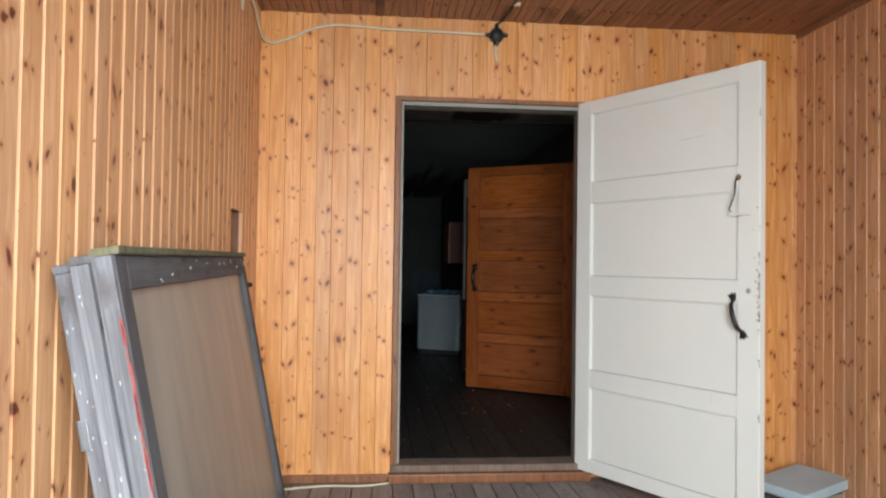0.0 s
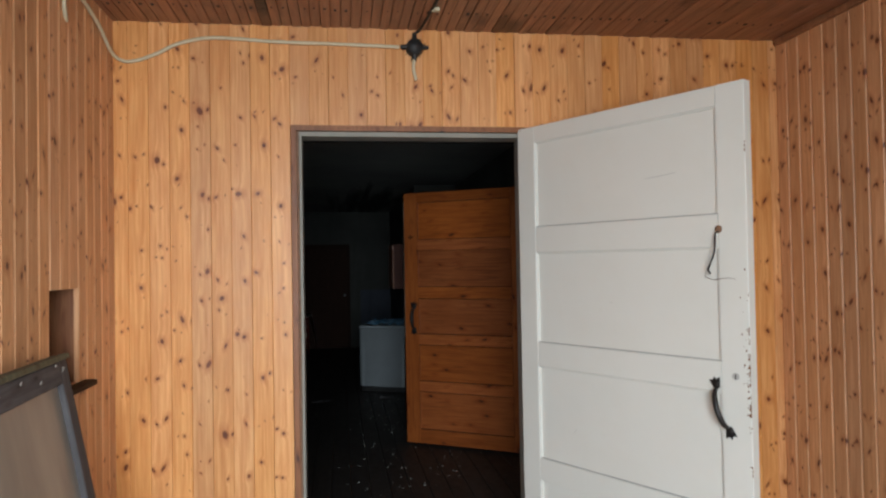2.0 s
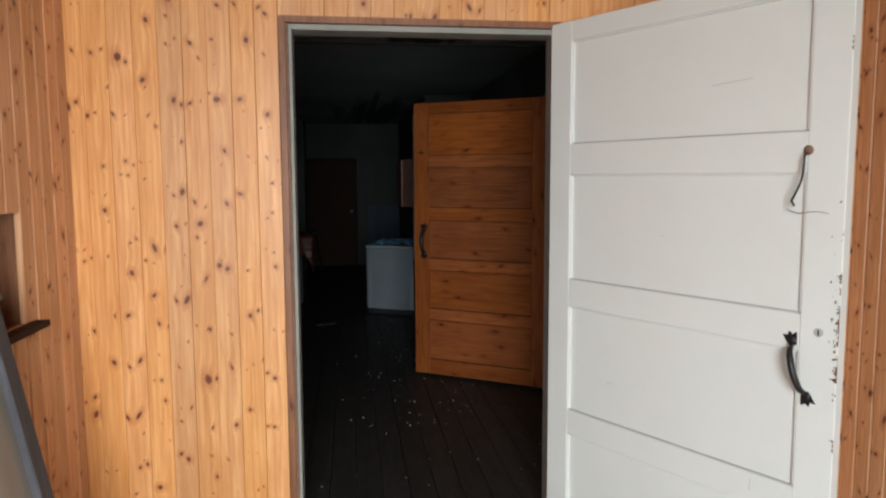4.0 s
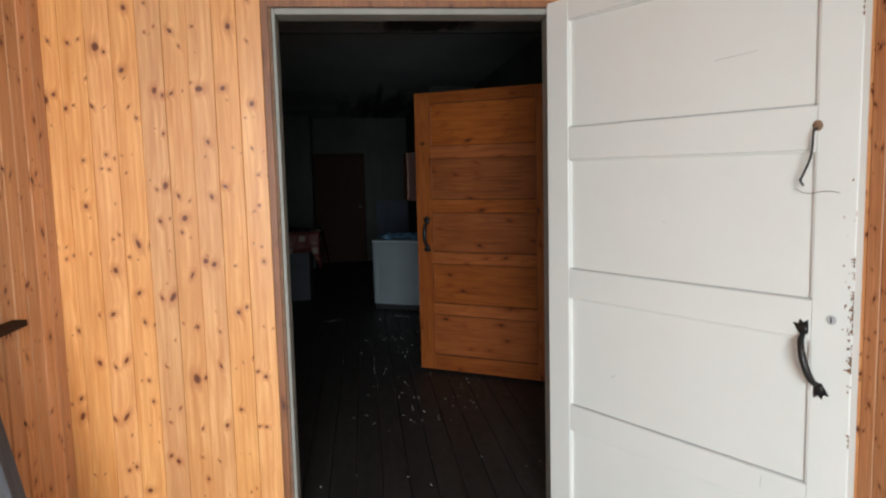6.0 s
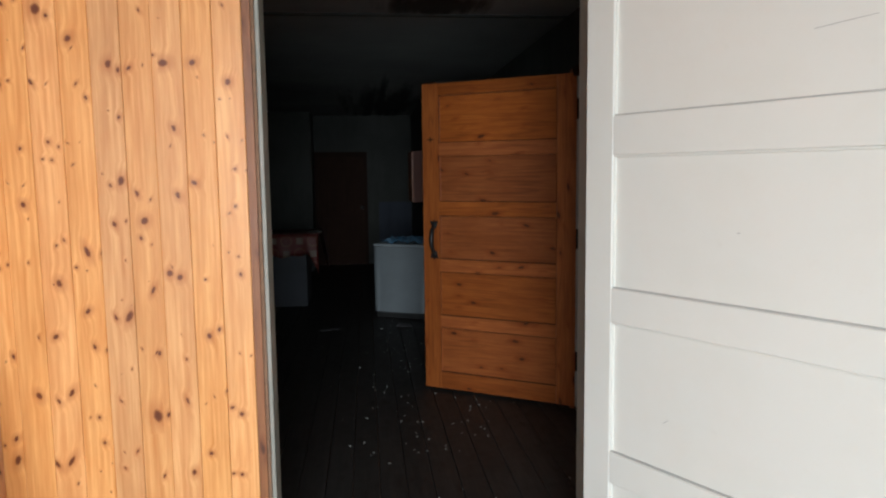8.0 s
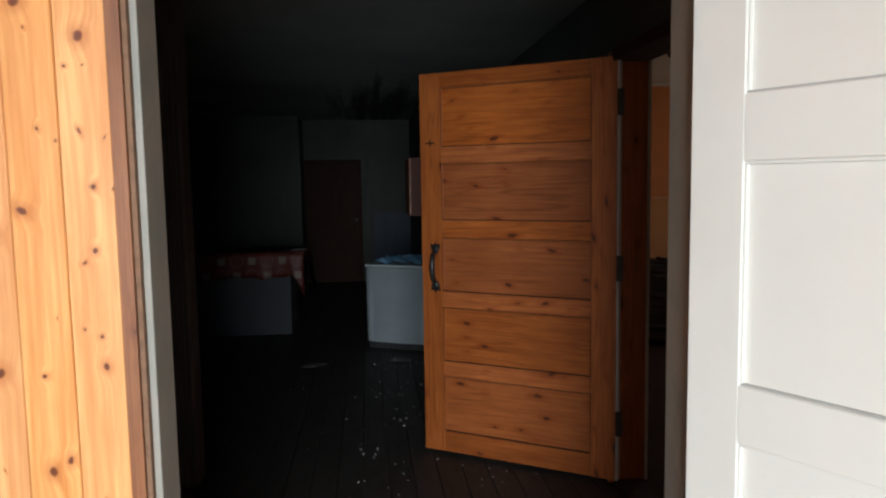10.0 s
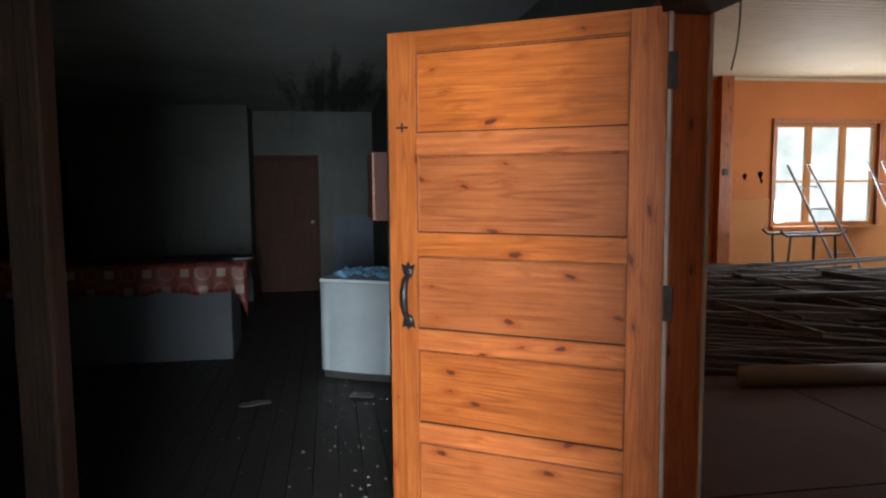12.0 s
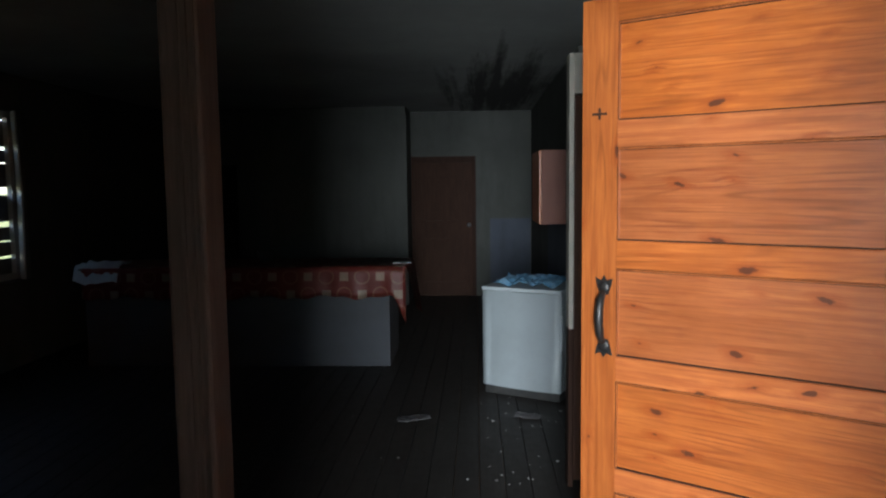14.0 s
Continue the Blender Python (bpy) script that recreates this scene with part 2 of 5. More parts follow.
POST_WOOD = wood("brown_post_wood", (0.10, 0.080, 0.070), (0.055, 0.043, 0.038), (0.03, 0.02, 0.015), 0.6, knots=0.2)
PILE_WOOD = wood("old_laths", (0.075, 0.06, 0.052), (0.016, 0.013, 0.011), (0.04, 0.03, 0.025), 0.7, vary=0.9)
WHITE_PAINT = paint("white_door_paint", (0.72, 0.715, 0.665), (0.62, 0.60, 0.52), 0.33, 2.5, 0.35)
JAMB_PAINT = paint("grey_white_jamb_paint", (0.29, 0.265, 0.225), (0.17, 0.19, 0.165), 0.5, 6, 0.8, chips=(0.12, 0.08, 0.06))
CHIPPED = paint("bare_chipped_wood", (0.22, 0.12, 0.07), (0.09, 0.05, 0.03), 0.8, 30, 0.8)
RUST = paint("rust_brown_wood", (0.27, 0.14, 0.07), (0.14, 0.065, 0.035), 0.8, 30, 0.8)
# freezer white set at mid-grey, with the dim surroundings in the colour
APPLIANCE = paint("dimmed_white_enamel", (0.29, 0.325, 0.345), (0.18, 0.20, 0.195), 0.35, 3, 0.5)
IRON = paint("black_iron", (0.025, 0.024, 0.024), (0.06, 0.045, 0.035), 0.35, 30, 0.6, metal=0.6)
STEEL = paint("dull_steel", (0.30, 0.32, 0.34), (0.20, 0.18, 0.16), 0.3, 20, 0.6, metal=0.9)
BLACK = paint("black_plastic", (0.015, 0.015, 0.015), (0.05, 0.045, 0.04), 0.5, 20, 0.5)
CABLE = paint("yellowed_cable", (0.62, 0.55, 0.38), (0.40, 0.33, 0.2), 0.45, 30, 0.5)
RED_PAINT = paint("red_flaking_paint", (0.27, 0.05, 0.04), (0.22, 0.15, 0.13), 0.6, 30, 0.7)
CARDBOARD = paint("grey_brown_board", (0.35, 0.29, 0.22), (0.2, 0.16, 0.12), 0.8, 5, 0.6)
FOAM = paint("pale_blue_foam", (0.46, 0.56, 0.60), (0.33, 0.36, 0.36), 0.8, 5, 0.5)
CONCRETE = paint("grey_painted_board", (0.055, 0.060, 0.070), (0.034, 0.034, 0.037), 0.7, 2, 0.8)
PINK = paint("red_brown_laminate", (0.12, 0.04, 0.026), (0.075, 0.024, 0.016), 0.6, 4, 0.5)
ORANGE_WALL = paint("orange_board_wall", (0.55, 0.175, 0.036), (0.37, 0.105, 0.022), 0.6, 1.5, 0.6)
OCHRE_WALL = paint("ochre_board_wall", (0.52, 0.21, 0.055), (0.36, 0.13, 0.033), 0.6, 1.5, 0.6)
# hall floor tones kept near black; the shadow across it is in them
HALL_FLOOR = paint("shadowed_brown_floor", (0.048, 0.027, 0.021), (0.030, 0.018, 0.014), 0.85, 1.2, 0.8, spec=0.08)
PALE_CEIL = paint("pale_ceiling_strips", (0.62, 0.52, 0.38), (0.48, 0.37, 0.24), 0.6, 2, 0.5)
FOIL = paint("blue_plastic_film", (0.06, 0.15, 0.24), (0.16, 0.2, 0.24), 0.2, 20, 0.8)
FLAKE = paint("pale_paint_flakes", (0.36, 0.36, 0.34), (0.26, 0.26, 0.25), 0.8, 40, 0.5)
ROLL = paint("grey_roll_paper", (0.10, 0.098, 0.098), (0.06, 0.058, 0.056), 0.6, 6, 0.6)
WHITE_FRAME = paint("white_frame_paint", (0.42, 0.42, 0.40), (0.25, 0.24, 0.22), 0.5, 4, 0.6)


def plaster(name, color, dirt, low):
    n = Nodes(name)
    v = n.coords()
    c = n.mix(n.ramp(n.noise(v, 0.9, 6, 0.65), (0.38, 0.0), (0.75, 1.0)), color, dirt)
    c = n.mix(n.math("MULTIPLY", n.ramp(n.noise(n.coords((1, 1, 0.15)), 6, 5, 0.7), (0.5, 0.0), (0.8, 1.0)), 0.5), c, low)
    return n.finish(c, 0.9, n.noise(v, 45, 5), 0.3, 0.003, spec=0.15)


# dirty plaster taken well down; the kitchen's dim light is in the colour
PLASTER = plaster("dimmed_plaster", (0.085, 0.089, 0.083), (0.052, 0.054, 0.051), (0.03, 0.03, 0.03))
BLUE_GREY_DARK = plaster("blue_grey_panel", (0.085, 0.098, 0.125), (0.06, 0.066, 0.085), (0.045, 0.045, 0.05))


def mouldy_ceiling():
    """Grey ceiling board with black mould in streaks that spread from one leak."""
    n = Nodes("mouldy_ceiling")
    v = n.coords()
    c = n.mix(n.ramp(n.noise(v, 0.8, 6, 0.6), (0.35, 0.0), (0.75, 1.0)), (0.30, 0.305, 0.295), (0.17, 0.173, 0.168))
    s = n.add("SeparateXYZ", {0: v})

    def blot(x, y, flat, size):
        dx = n.math("SUBTRACT", s.outputs[0], x)
        dy = n.math("MULTIPLY", n.math("SUBTRACT", s.outputs[1], y), flat)
        return n.math("SUBTRACT", size, n.math("SQRT", n.math("ADD", n.math("MULTIPLY", dx, dx), n.math("MULTIPLY", dy, dy))), True)

    near = n.math("MULTIPLY", blot(0.80, 11.2, 0.25, 1.10), 0.50)
    leak = n.math("MULTIPLY", blot(0.95, 5.25, 1.2, 0.55), 1.1)
    stem = n.math("MULTIPLY", blot(0.74, 10.0, 0.028, 0.11), 8.0)
    fingers = n.noise(n.coords((1.0, 0.035, 1)), 10, 4, 0.6)
    spots = n.noise(n.coords((1.0, 0.25, 1)), 14, 6, 0.75)
    tuft = n.math("ADD", n.math("MULTIPLY", fingers, 0.62), n.math("MULTIPLY", spots, 0.28))
    mask = n.ramp(n.math("ADD", tuft, n.math("MAXIMUM", n.math("MAXIMUM", near, leak), n.math("MULTIPLY", stem, 0.62))), (0.68, 0.0), (0.86, 0.95))
    rust = n.math("MULTIPLY", n.ramp(n.noise(n.coords((1, 0.2, 1)), 3, 4), (0.5, 0.0), (0.7, 0.5)), n.math("MULTIPLY", near, 1.6, True))
    c = n.mix(rust, c, (0.09, 0.055, 0.03))
    c = n.mix(mask, c, (0.02, 0.018, 0.016))
    return n.finish(c, 0.85, n.noise(v, 40, 5), 0.3, 0.003)


MOULD = mouldy_ceiling()


def cloth_material():
    """Red oilcloth with cream medallions in rows."""
    n = Nodes("red_patterned_oilcloth")
    u = n.add("TexCoord").outputs["UV"]
    cell = n.add("VectorMath", {0: n.add("VectorMath", {0: u, 1: (7.0, 7.0, 1)}, operation="MULTIPLY").outputs[0]}, operation="FRACTION").outputs[0]
    s = n.add("SeparateXYZ", {0: cell})
    ax = n.math("ABSOLUTE", n.math("SUBTRACT", s.outputs[0], 0.5))
    ay = n.math("ABSOLUTE", n.math("SUBTRACT", s.outputs[1], 0.5))
    square = n.math("LESS_THAN", n.math("MAXIMUM", ax, ay), 0.24)
    rad = n.math("SQRT", n.math("ADD", n.math("MULTIPLY", ax, ax), n.math("MULTIPLY", ay, ay)))
    ring = n.math("LESS_THAN", n.math("ABSOLUTE", n.math("SUBTRACT", rad, 0.40)), 0.045)
    whole = n.add("VectorMath", {0: n.add("VectorMath", {0: u, 1: (7.0, 7.0, 1)}, operation="MULTIPLY").outputs[0]}, operation="FLOOR").outputs[0]
    w = n.add("SeparateXYZ", {0: whole})
    odd = n.math("ABSOLUTE", n.math("MODULO", n.math("ADD", w.outputs[0], w.outputs[1]), 2.0))
    c = n.mix(n.math("MULTIPLY", square, odd), (0.20, 0.021, 0.015), (0.46, 0.35, 0.26))
    c = n.mix(n.math("MULTIPLY", ring, n.math("SUBTRACT", 1.0, odd)), c, (0.33, 0.14, 0.085))
    c = n.mix(n.math("MULTIPLY", n.noise(n.coords(), 4, 5), 0.5), c, (0.16, 0.05, 0.04))
    return n.finish(c, 0.45, n.noise(n.coords(), 20), 0.2, 0.002)


CLOTH = cloth_material()


def veiled_pane():
    """Clear pane with a translucent veil added to wash out the overexposed view."""
    n = Nodes("veiled_window_glass")
    n.bsdf.inputs["Transmission Weight"].default_value = 1.0
    n.bsdf.inputs["IOR"].default_value = 1.1
    n.finish((1.0, 1.0, 1.0), 0.02)
    veil = n.add("BsdfTranslucent", {"Color": (0.82, 0.88, 0.9, 1)})
    mix = n.add("MixShader", {0: n.ramp(n.noise(n.coords(), 3, 4), (0.35, 0.08), (0.7, 0.22)), 1: n.bsdf.outputs[0], 2: veil.outputs[0]})
    n.tree.links.new(mix.outputs[0], n.tree.nodes["Material Output"].inputs[0])
    return n.mat


PANE = veiled_pane()


def dusty_glass():
    n = Nodes("dusty_glass")
    v = n.coords((1, 1, 0.25))
    c = n.mix(n.ramp(n.noise(v, 5, 5, 0.6), (0.35, 0.0), (0.7, 1.0)), (0.30, 0.275, 0.235), (0.20, 0.185, 0.16))
    return n.finish(c, n.math("ADD", 0.22, n.math("MULTIPLY", n.noise(v, 14, 4), 0.25)), n.noise(v, 3), 0.05, 0.002, spec=0.6)


DUST_GLASS = dusty_glass()


def foliage_material(name, a, b):
    n = Nodes(name)
    r = n.add("NewGeometry").outputs["Random Per Island"]
    return n.finish(n.mix(r, a, b), 0.6)


LEAF = foliage_material("leaves", (0.05, 0.10, 0.03), (0.12, 0.17, 0.05))


def grass_material():
    n = Nodes("grass")
    v = n.coords()
    return n.finish(n.mix(n.noise(v, 1.5, 6, 0.7), (0.07, 0.11, 0.03), (0.20, 0.20, 0.09)), 0.9, n.noise(v, 30), 0.6, 0.03)


GRASS = grass_material()
# near-black fill for the heap's shaded inside and the dark wall opening
NEAR_BLACK = paint("near_black_fill", (0.012, 0.010, 0.009), (0.006, 0.005, 0.005), 0.9, 9, 0.8, spec=0.1)
BARK = paint("bark", (0.12, 0.09, 0.07), (0.05, 0.04, 0.03), 0.9, 12, 0.8)
ROOFING = paint("roofing_felt", (0.08, 0.08, 0.085), (0.05, 0.05, 0.05), 0.8, 2, 0.6)
FACADE = paint("weathered_facade", (0.45, 0.36, 0.24), (0.3, 0.24, 0.17), 0.8, 2, 0.6)

# ---- building helpers ----


def obj(name, bm, mat, parent=None, m=None, smooth=False):
    me = bpy.data.meshes.new(name)
    bm.to_mesh(me)
    bm.free()
    for p in me.polygons:
        p.use_smooth = smooth
    me.materials.append(mat)
    return place(name, me, parent, m)


def place(name, me, parent=None, m=None):
    o = new(name, me)
    if parent is not None:
        o.parent = parent
    if m is not None:
        o.matrix_basis = m
    return o


def part(name, bm, mat, parent, label="", m=None, smooth=False):
    o = obj(name, bm, mat, parent, m, smooth)
    return tagged(o, label) if label else o


def thing(name, label, category, m=None, group=""):
    o = new(name)
    if m is not None:
        o.matrix_basis = m
    return tagged(o, label, category, group)


def box_into(bm, x0, y0, z0, x1, y1, z1, bevel=0.0):
    r = bmesh.ops.create_cube(bm, size=1.0)
    vs = r["verts"]
    for v in vs:
        v.co = Vector((x0 + (v.co.x + 0.5) * (x1 - x0), y0 + (v.co.y + 0.5) * (y1 - y0), z0 + (v.co.z + 0.5) * (z1 - z0)))
    if bevel:
        es = list({e for v in vs for e in v.link_edges})
        bmesh.ops.bevel(bm, geom=es, offset=bevel, segments=2, affect="EDGES", profile=0.6)
    return bm


def box(x0, y0, z0, x1, y1, z1, bevel=0.0):
    return box_into(bmesh.new(), x0, y0, z0, x1, y1, z1, bevel)


def boxes(*rows):
    bm = bmesh.new()
    for r in rows:
        box_into(bm, *r)
    return bm


def tube(points, radius, sides=8, flat=1.0, caps=True):
    """A round bar along a line of points."""
    bm = bmesh.new()
    pts = [Vector(p) for p in points]
    rings = []
    for i, p in enumerate(pts):
        way = (pts[min(i + 1, len(pts) - 1)] - pts[max(i - 1, 0)]).normalized()
        side = way.cross(Vector((0.13, 0.21, 0.97)))
        if side.length < 0.1:
            side = way.cross(Vector((1, 0, 0)))
        side.normalize()
        up = side.cross(way)
        r = radius[i] if isinstance(radius, (list, tuple)) else radius
        rings.append([bm.verts.new(p + side * math.cos(a) * r + up * math.sin(a) * r * flat) for a in (2 * math.pi * k / sides for k in range(sides))])
    for a, b in zip(rings, rings[1:]):
        for k in range(sides):
            bm.faces.new((a[k], a[(k + 1) % sides], b[(k + 1) % sides], b[k]))
    if caps:
        bm.faces.new(rings[0][::-1])
        bm.faces.new(rings[-1])
    return bm


def smooth_line(points, steps=6):
    """Points on a rounded line through the given ones."""
    pts = [Vector(p) for p in points]
    out = []
    for i in range(len(pts) - 1):
        a, b, c, e = pts[max(i - 1, 0)], pts[i], pts[i + 1], pts[min(i + 2, len(pts) - 1)]
        for k in range(steps):
            u = k / steps
            out.append(0.5 * ((2 * b) + (c - a) * u + (2 * a - 5 * b + 4 * c - e) * u * u + (3 * b - a - 3 * c + e) * u ** 3))
    return out + [pts[-1]]


PLANKS = {}


def plank_mesh(w, l, t, mat, groove=0.006):
    """A board along +z from the origin, centred on x, its face at y = 0 towards -y, with chamfered long edges."""
    key = (round(w, 3), round(l, 3), round(t, 3), mat.name, groove)
    if key not in PLANKS:
        g = min(groove, t * 0.7)
        ring = [(-w / 2, t), (-w / 2, g), (-w / 2 + g * 0.8, 0), (w / 2 - g * 0.8, 0), (w / 2, g), (w / 2, t)]
        bm = bmesh.new()
        lo = [bm.verts.new((x, y, 0)) for x, y in ring]
        hi = [bm.verts.new((x, y, l)) for x, y in ring]
        for i in range(6):
            j = (i + 1) % 6
            bm.faces.new((lo[i], hi[i], hi[j], lo[j]))
        bm.faces.new(lo)
        bm.faces.new(hi[::-1])
        bmesh.ops.recalc_face_normals(bm, faces=bm.faces)
        me = bpy.data.meshes.new("plank")
        bm.to_mesh(me)
        bm.free()
        me.materials.append(mat)
        PLANKS[key] = me
    return PLANKS[key]


def plank(parent, m, w, l, t, mat, name="plank", groove=0.006):
    return place(name, plank_mesh(w, l, t, mat, groove), parent, m)


def structure(name, bm, mat, label, category):
    return tagged(obj(name, bm, mat), label, category, kind="structure")


# ---- plan ----
PZ = -0.10                      # porch floor
PCEIL = 2.53                    # porch ceiling
LX, RX = -0.60, 2.56            # porch side walls
FY = 3.40                       # front wall of the house
OX0, OX1, OZ = 0.19, 1.250, 2.05  # entry opening
BACK = -1.35                     # open end of the porch
CEIL = 2.37                     # kitchen ceiling
PX0, PX1 = 1.75, 1.88           # partition between kitchen and hall
DY0, DY1 = 4.14, 5.30           # doorway in the partition
HX, HY, HZ = 9.4, 11.5, 2.74    # hall: far sides and ceiling
KX, KY = -3.2, 12.6             # kitchen: left wall, back wall

# ---- outside ----
bm = bmesh.new()
bmesh.ops.create_grid(bm, x_segments=60, y_segments=60, size=400)
for v in bm.verts:
    v.co.z = -0.55
structure("ground", bm, GRASS, "rough green grass ground around the house", "ground")


def tree(name, x, y, h, seed, label):
    rng = random.Random(seed)
    t = thing(name, label, "tree", pose(x, y, -0.55))
    part("trunk", tube([(0, 0, -0.2), (0.1, 0.05, h * 0.3), (0.0, 0.1, h * 0.6), (0.05, 0, h * 0.9)], [0.16, 0.13, 0.09, 0.03], 8), BARK, t)
    limbs = bmesh.new()
    crown = bmesh.new()
    for i in range(16):
        a, z = rng.uniform(0, 6.28), h * rng.uniform(0.25, 0.85)
        r = h * 0.3 * (1.15 - z / h) + 0.4
        end = Vector((math.cos(a) * r, math.sin(a) * r, z + r * 0.5))
        limb = tube([(0, 0.05, z), end * 0.5 + Vector((0, 0, z * 0.5)), end], [0.05, 0.03, 0.01], 5)
        me = bpy.data.meshes.new("limb")
        limb.to_mesh(me)
        limb.free()
        limbs.from_mesh(me)
        bpy.data.meshes.remove(me)
        for k in range(70):
            c = Vector((end.x * rng.uniform(0.3, 1.15) + rng.gauss(0, 0.35), end.y * rng.uniform(0.3, 1.15) + rng.gauss(0, 0.35), end.z + rng.gauss(0, 0.45)))
            u = Vector((rng.gauss(0, 1), rng.gauss(0, 1), rng.gauss(0, 1))).normalized() * 0.11
            w = u.cross(Vector((rng.gauss(0, 1), rng.gauss(0, 1), rng.gauss(0, 1)))).normalized() * 0.07
            crown.faces.new([crown.verts.new(c + q) for q in (u, w, -u, -w)])
    part("limbs", limbs, BARK, t)
    part("crown", crown, LEAF, t)
    return t


for i, (x, y, h) in enumerate(((14.5, 46, 7.0), (-16, 22, 7))):
    tree("tree", x, y, h, 20 + i, "leafy green garden tree on the grass outside")

# glowing backdrop that stands in for the overexposed distance beyond the hall window
def glow_backdrop_material():
    n = Nodes("backdrop_glow")
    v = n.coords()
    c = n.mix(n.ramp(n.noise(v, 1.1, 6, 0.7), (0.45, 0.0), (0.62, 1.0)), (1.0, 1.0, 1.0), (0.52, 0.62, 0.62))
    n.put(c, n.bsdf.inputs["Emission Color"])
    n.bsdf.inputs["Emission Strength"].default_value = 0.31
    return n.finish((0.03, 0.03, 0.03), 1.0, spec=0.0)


structure("backdrop", box(8, 25.9, -0.55, 34, 26.0, 9.0), glow_backdrop_material(), "pale glowing sheet in place of the overexposed garden and sky", "backdrop")

# ---- porch ----
wall = structure("wall_front", boxes((LX - 0.1, FY + 0.018, PZ - 0.2, OX0 - 0.03, FY + 0.10, 2.75), (OX1 + 0.03, FY + 0.018, PZ - 0.2, RX + 0.1, FY + 0.10, 2.75),
                                     (OX0 - 0.03, FY + 0.018, OZ + 0.03, OX1 + 0.03, FY + 0.10, 2.75), (OX0 - 0.03, FY + 0.018, PZ - 0.2, OX1 + 0.03, FY + 0.10, -0.012)),
                 CHIPPED, "front wall clad in honey-coloured knotty pine boards", "wall")
BW = 0.0875


def clad(parent, start, along, count, z0, z1, rz, skip=None, groove=0.006, mat=PINE):
    """Upright boards side by side from start in the direction along; skip gives other spans of z for a board."""
    for i in range(count):
        c = Vector(start) + Vector(along) * (BW * (i + 0.5))
        spans = skip(c) if skip else None
        for a, b in spans or ((z0, z1),):
            plank(parent, Matrix.Translation((c.x + random.uniform(-0.0006, 0.0006), c.y + random.uniform(-0.0008, 0.0008), a)) @ pose(0, 0, 0, 0, 0, rz), BW - (0.001 if groove > 0.004 else 0.0004), b - a, 0.017, mat, groove=groove)


n_left = 9
clad(wall, (OX0 - 0.032 - n_left * BW, FY, 0), (1, 0, 0), n_left, PZ + 0.01, PCEIL + 0.01, 0, groove=0.0024)
n_mid = 13
clad(wall, (OX0 - 0.032, FY, 0), (1, 0, 0), n_mid, OZ + 0.03, PCEIL + 0.01, 0, groove=0.0024)
n_right = 15
clad(wall, (OX0 - 0.032 + n_mid * BW, FY, 0), (1, 0, 0), n_right, PZ + 0.01, PCEIL + 0.01, 0, groove=0.0024)

NY0, NY1, NZ0, NZ1 = 2.71, 2.97, 1.02, 1.37   # niche in the side wall
left = structure("wall_left", boxes((LX - 0.15, BACK, PZ - 0.2, LX - 0.018, NY0, 2.75), (LX - 0.15, NY1, PZ - 0.2, LX - 0.018, FY + 0.018, 2.75),
                                    (LX - 0.15, NY0, PZ - 0.2, LX - 0.018, NY1, NZ0), (LX - 0.15, NY0, NZ1, LX - 0.018, NY1, 2.75), (LX - 0.17, NY0, NZ0, LX - 0.15, NY1, NZ1)),
                 PINE_TRIM, "side wall of upright grooved pine boards with a small square niche", "wall")


def niche_skip(c):
    if NY0 - 0.02 < c.y < NY1 + 0.02:
        return ((PZ + 0.01, NZ0), (NZ1, PCEIL + 0.01))
    return None


clad(left, (LX, FY, 0), (0, -1, 0), 54, PZ + 0.01, PCEIL + 0.01, 90, niche_skip, 0.008, PINE_SIDE)
right = structure("wall_right", box(RX + 0.018, BACK, PZ - 0.2, RX + 0.15, FY + 0.018, 2.75), CARDBOARD, "side wall of upright grooved pine boards", "wall")
clad(right, (RX, FY, 0), (0, -1, 0), 54, PZ + 0.01, PCEIL + 0.01, -90, None, 0.008, PINE_SIDE)
for x0, x1 in ((LX - 0.15, LX + 0.25), (RX - 0.25, RX + 0.15)):
    structure("wall_porch_end", box(x0, BACK - 0.1, PZ - 0.2, x1, BACK, 2.75), FACADE, "short weathered end wall beside the open porch front", "wall")
structure("beam_porch", box(LX + 0.25, BACK - 0.1, 2.4, RX - 0.25, BACK, 2.75), FACADE, "weathered timber beam over the porch opening", "beam")

# porch ceiling of narrow beaded boards, one mesh
bm = bmesh.new()
x, k = LX - 0.02, 0
while x < RX + 0.02:
    dz = 0.0015 * ((k * 7) % 3)
    for y0, y1 in ((BACK, 0.58), (0.585, 2.43), (2.436, FY + 0.02)):
        box_into(bm, x + 0.0020, y0 + 0.006 * ((k * 5) % 4), PCEIL + dz, x + 0.0420, y1, PCEIL + 0.02)
    x += 0.044
    k += 1
box_into(bm, LX - 0.15, BACK, PCEIL + 0.02, RX + 0.15, FY + 0.018, PCEIL + 0.05)


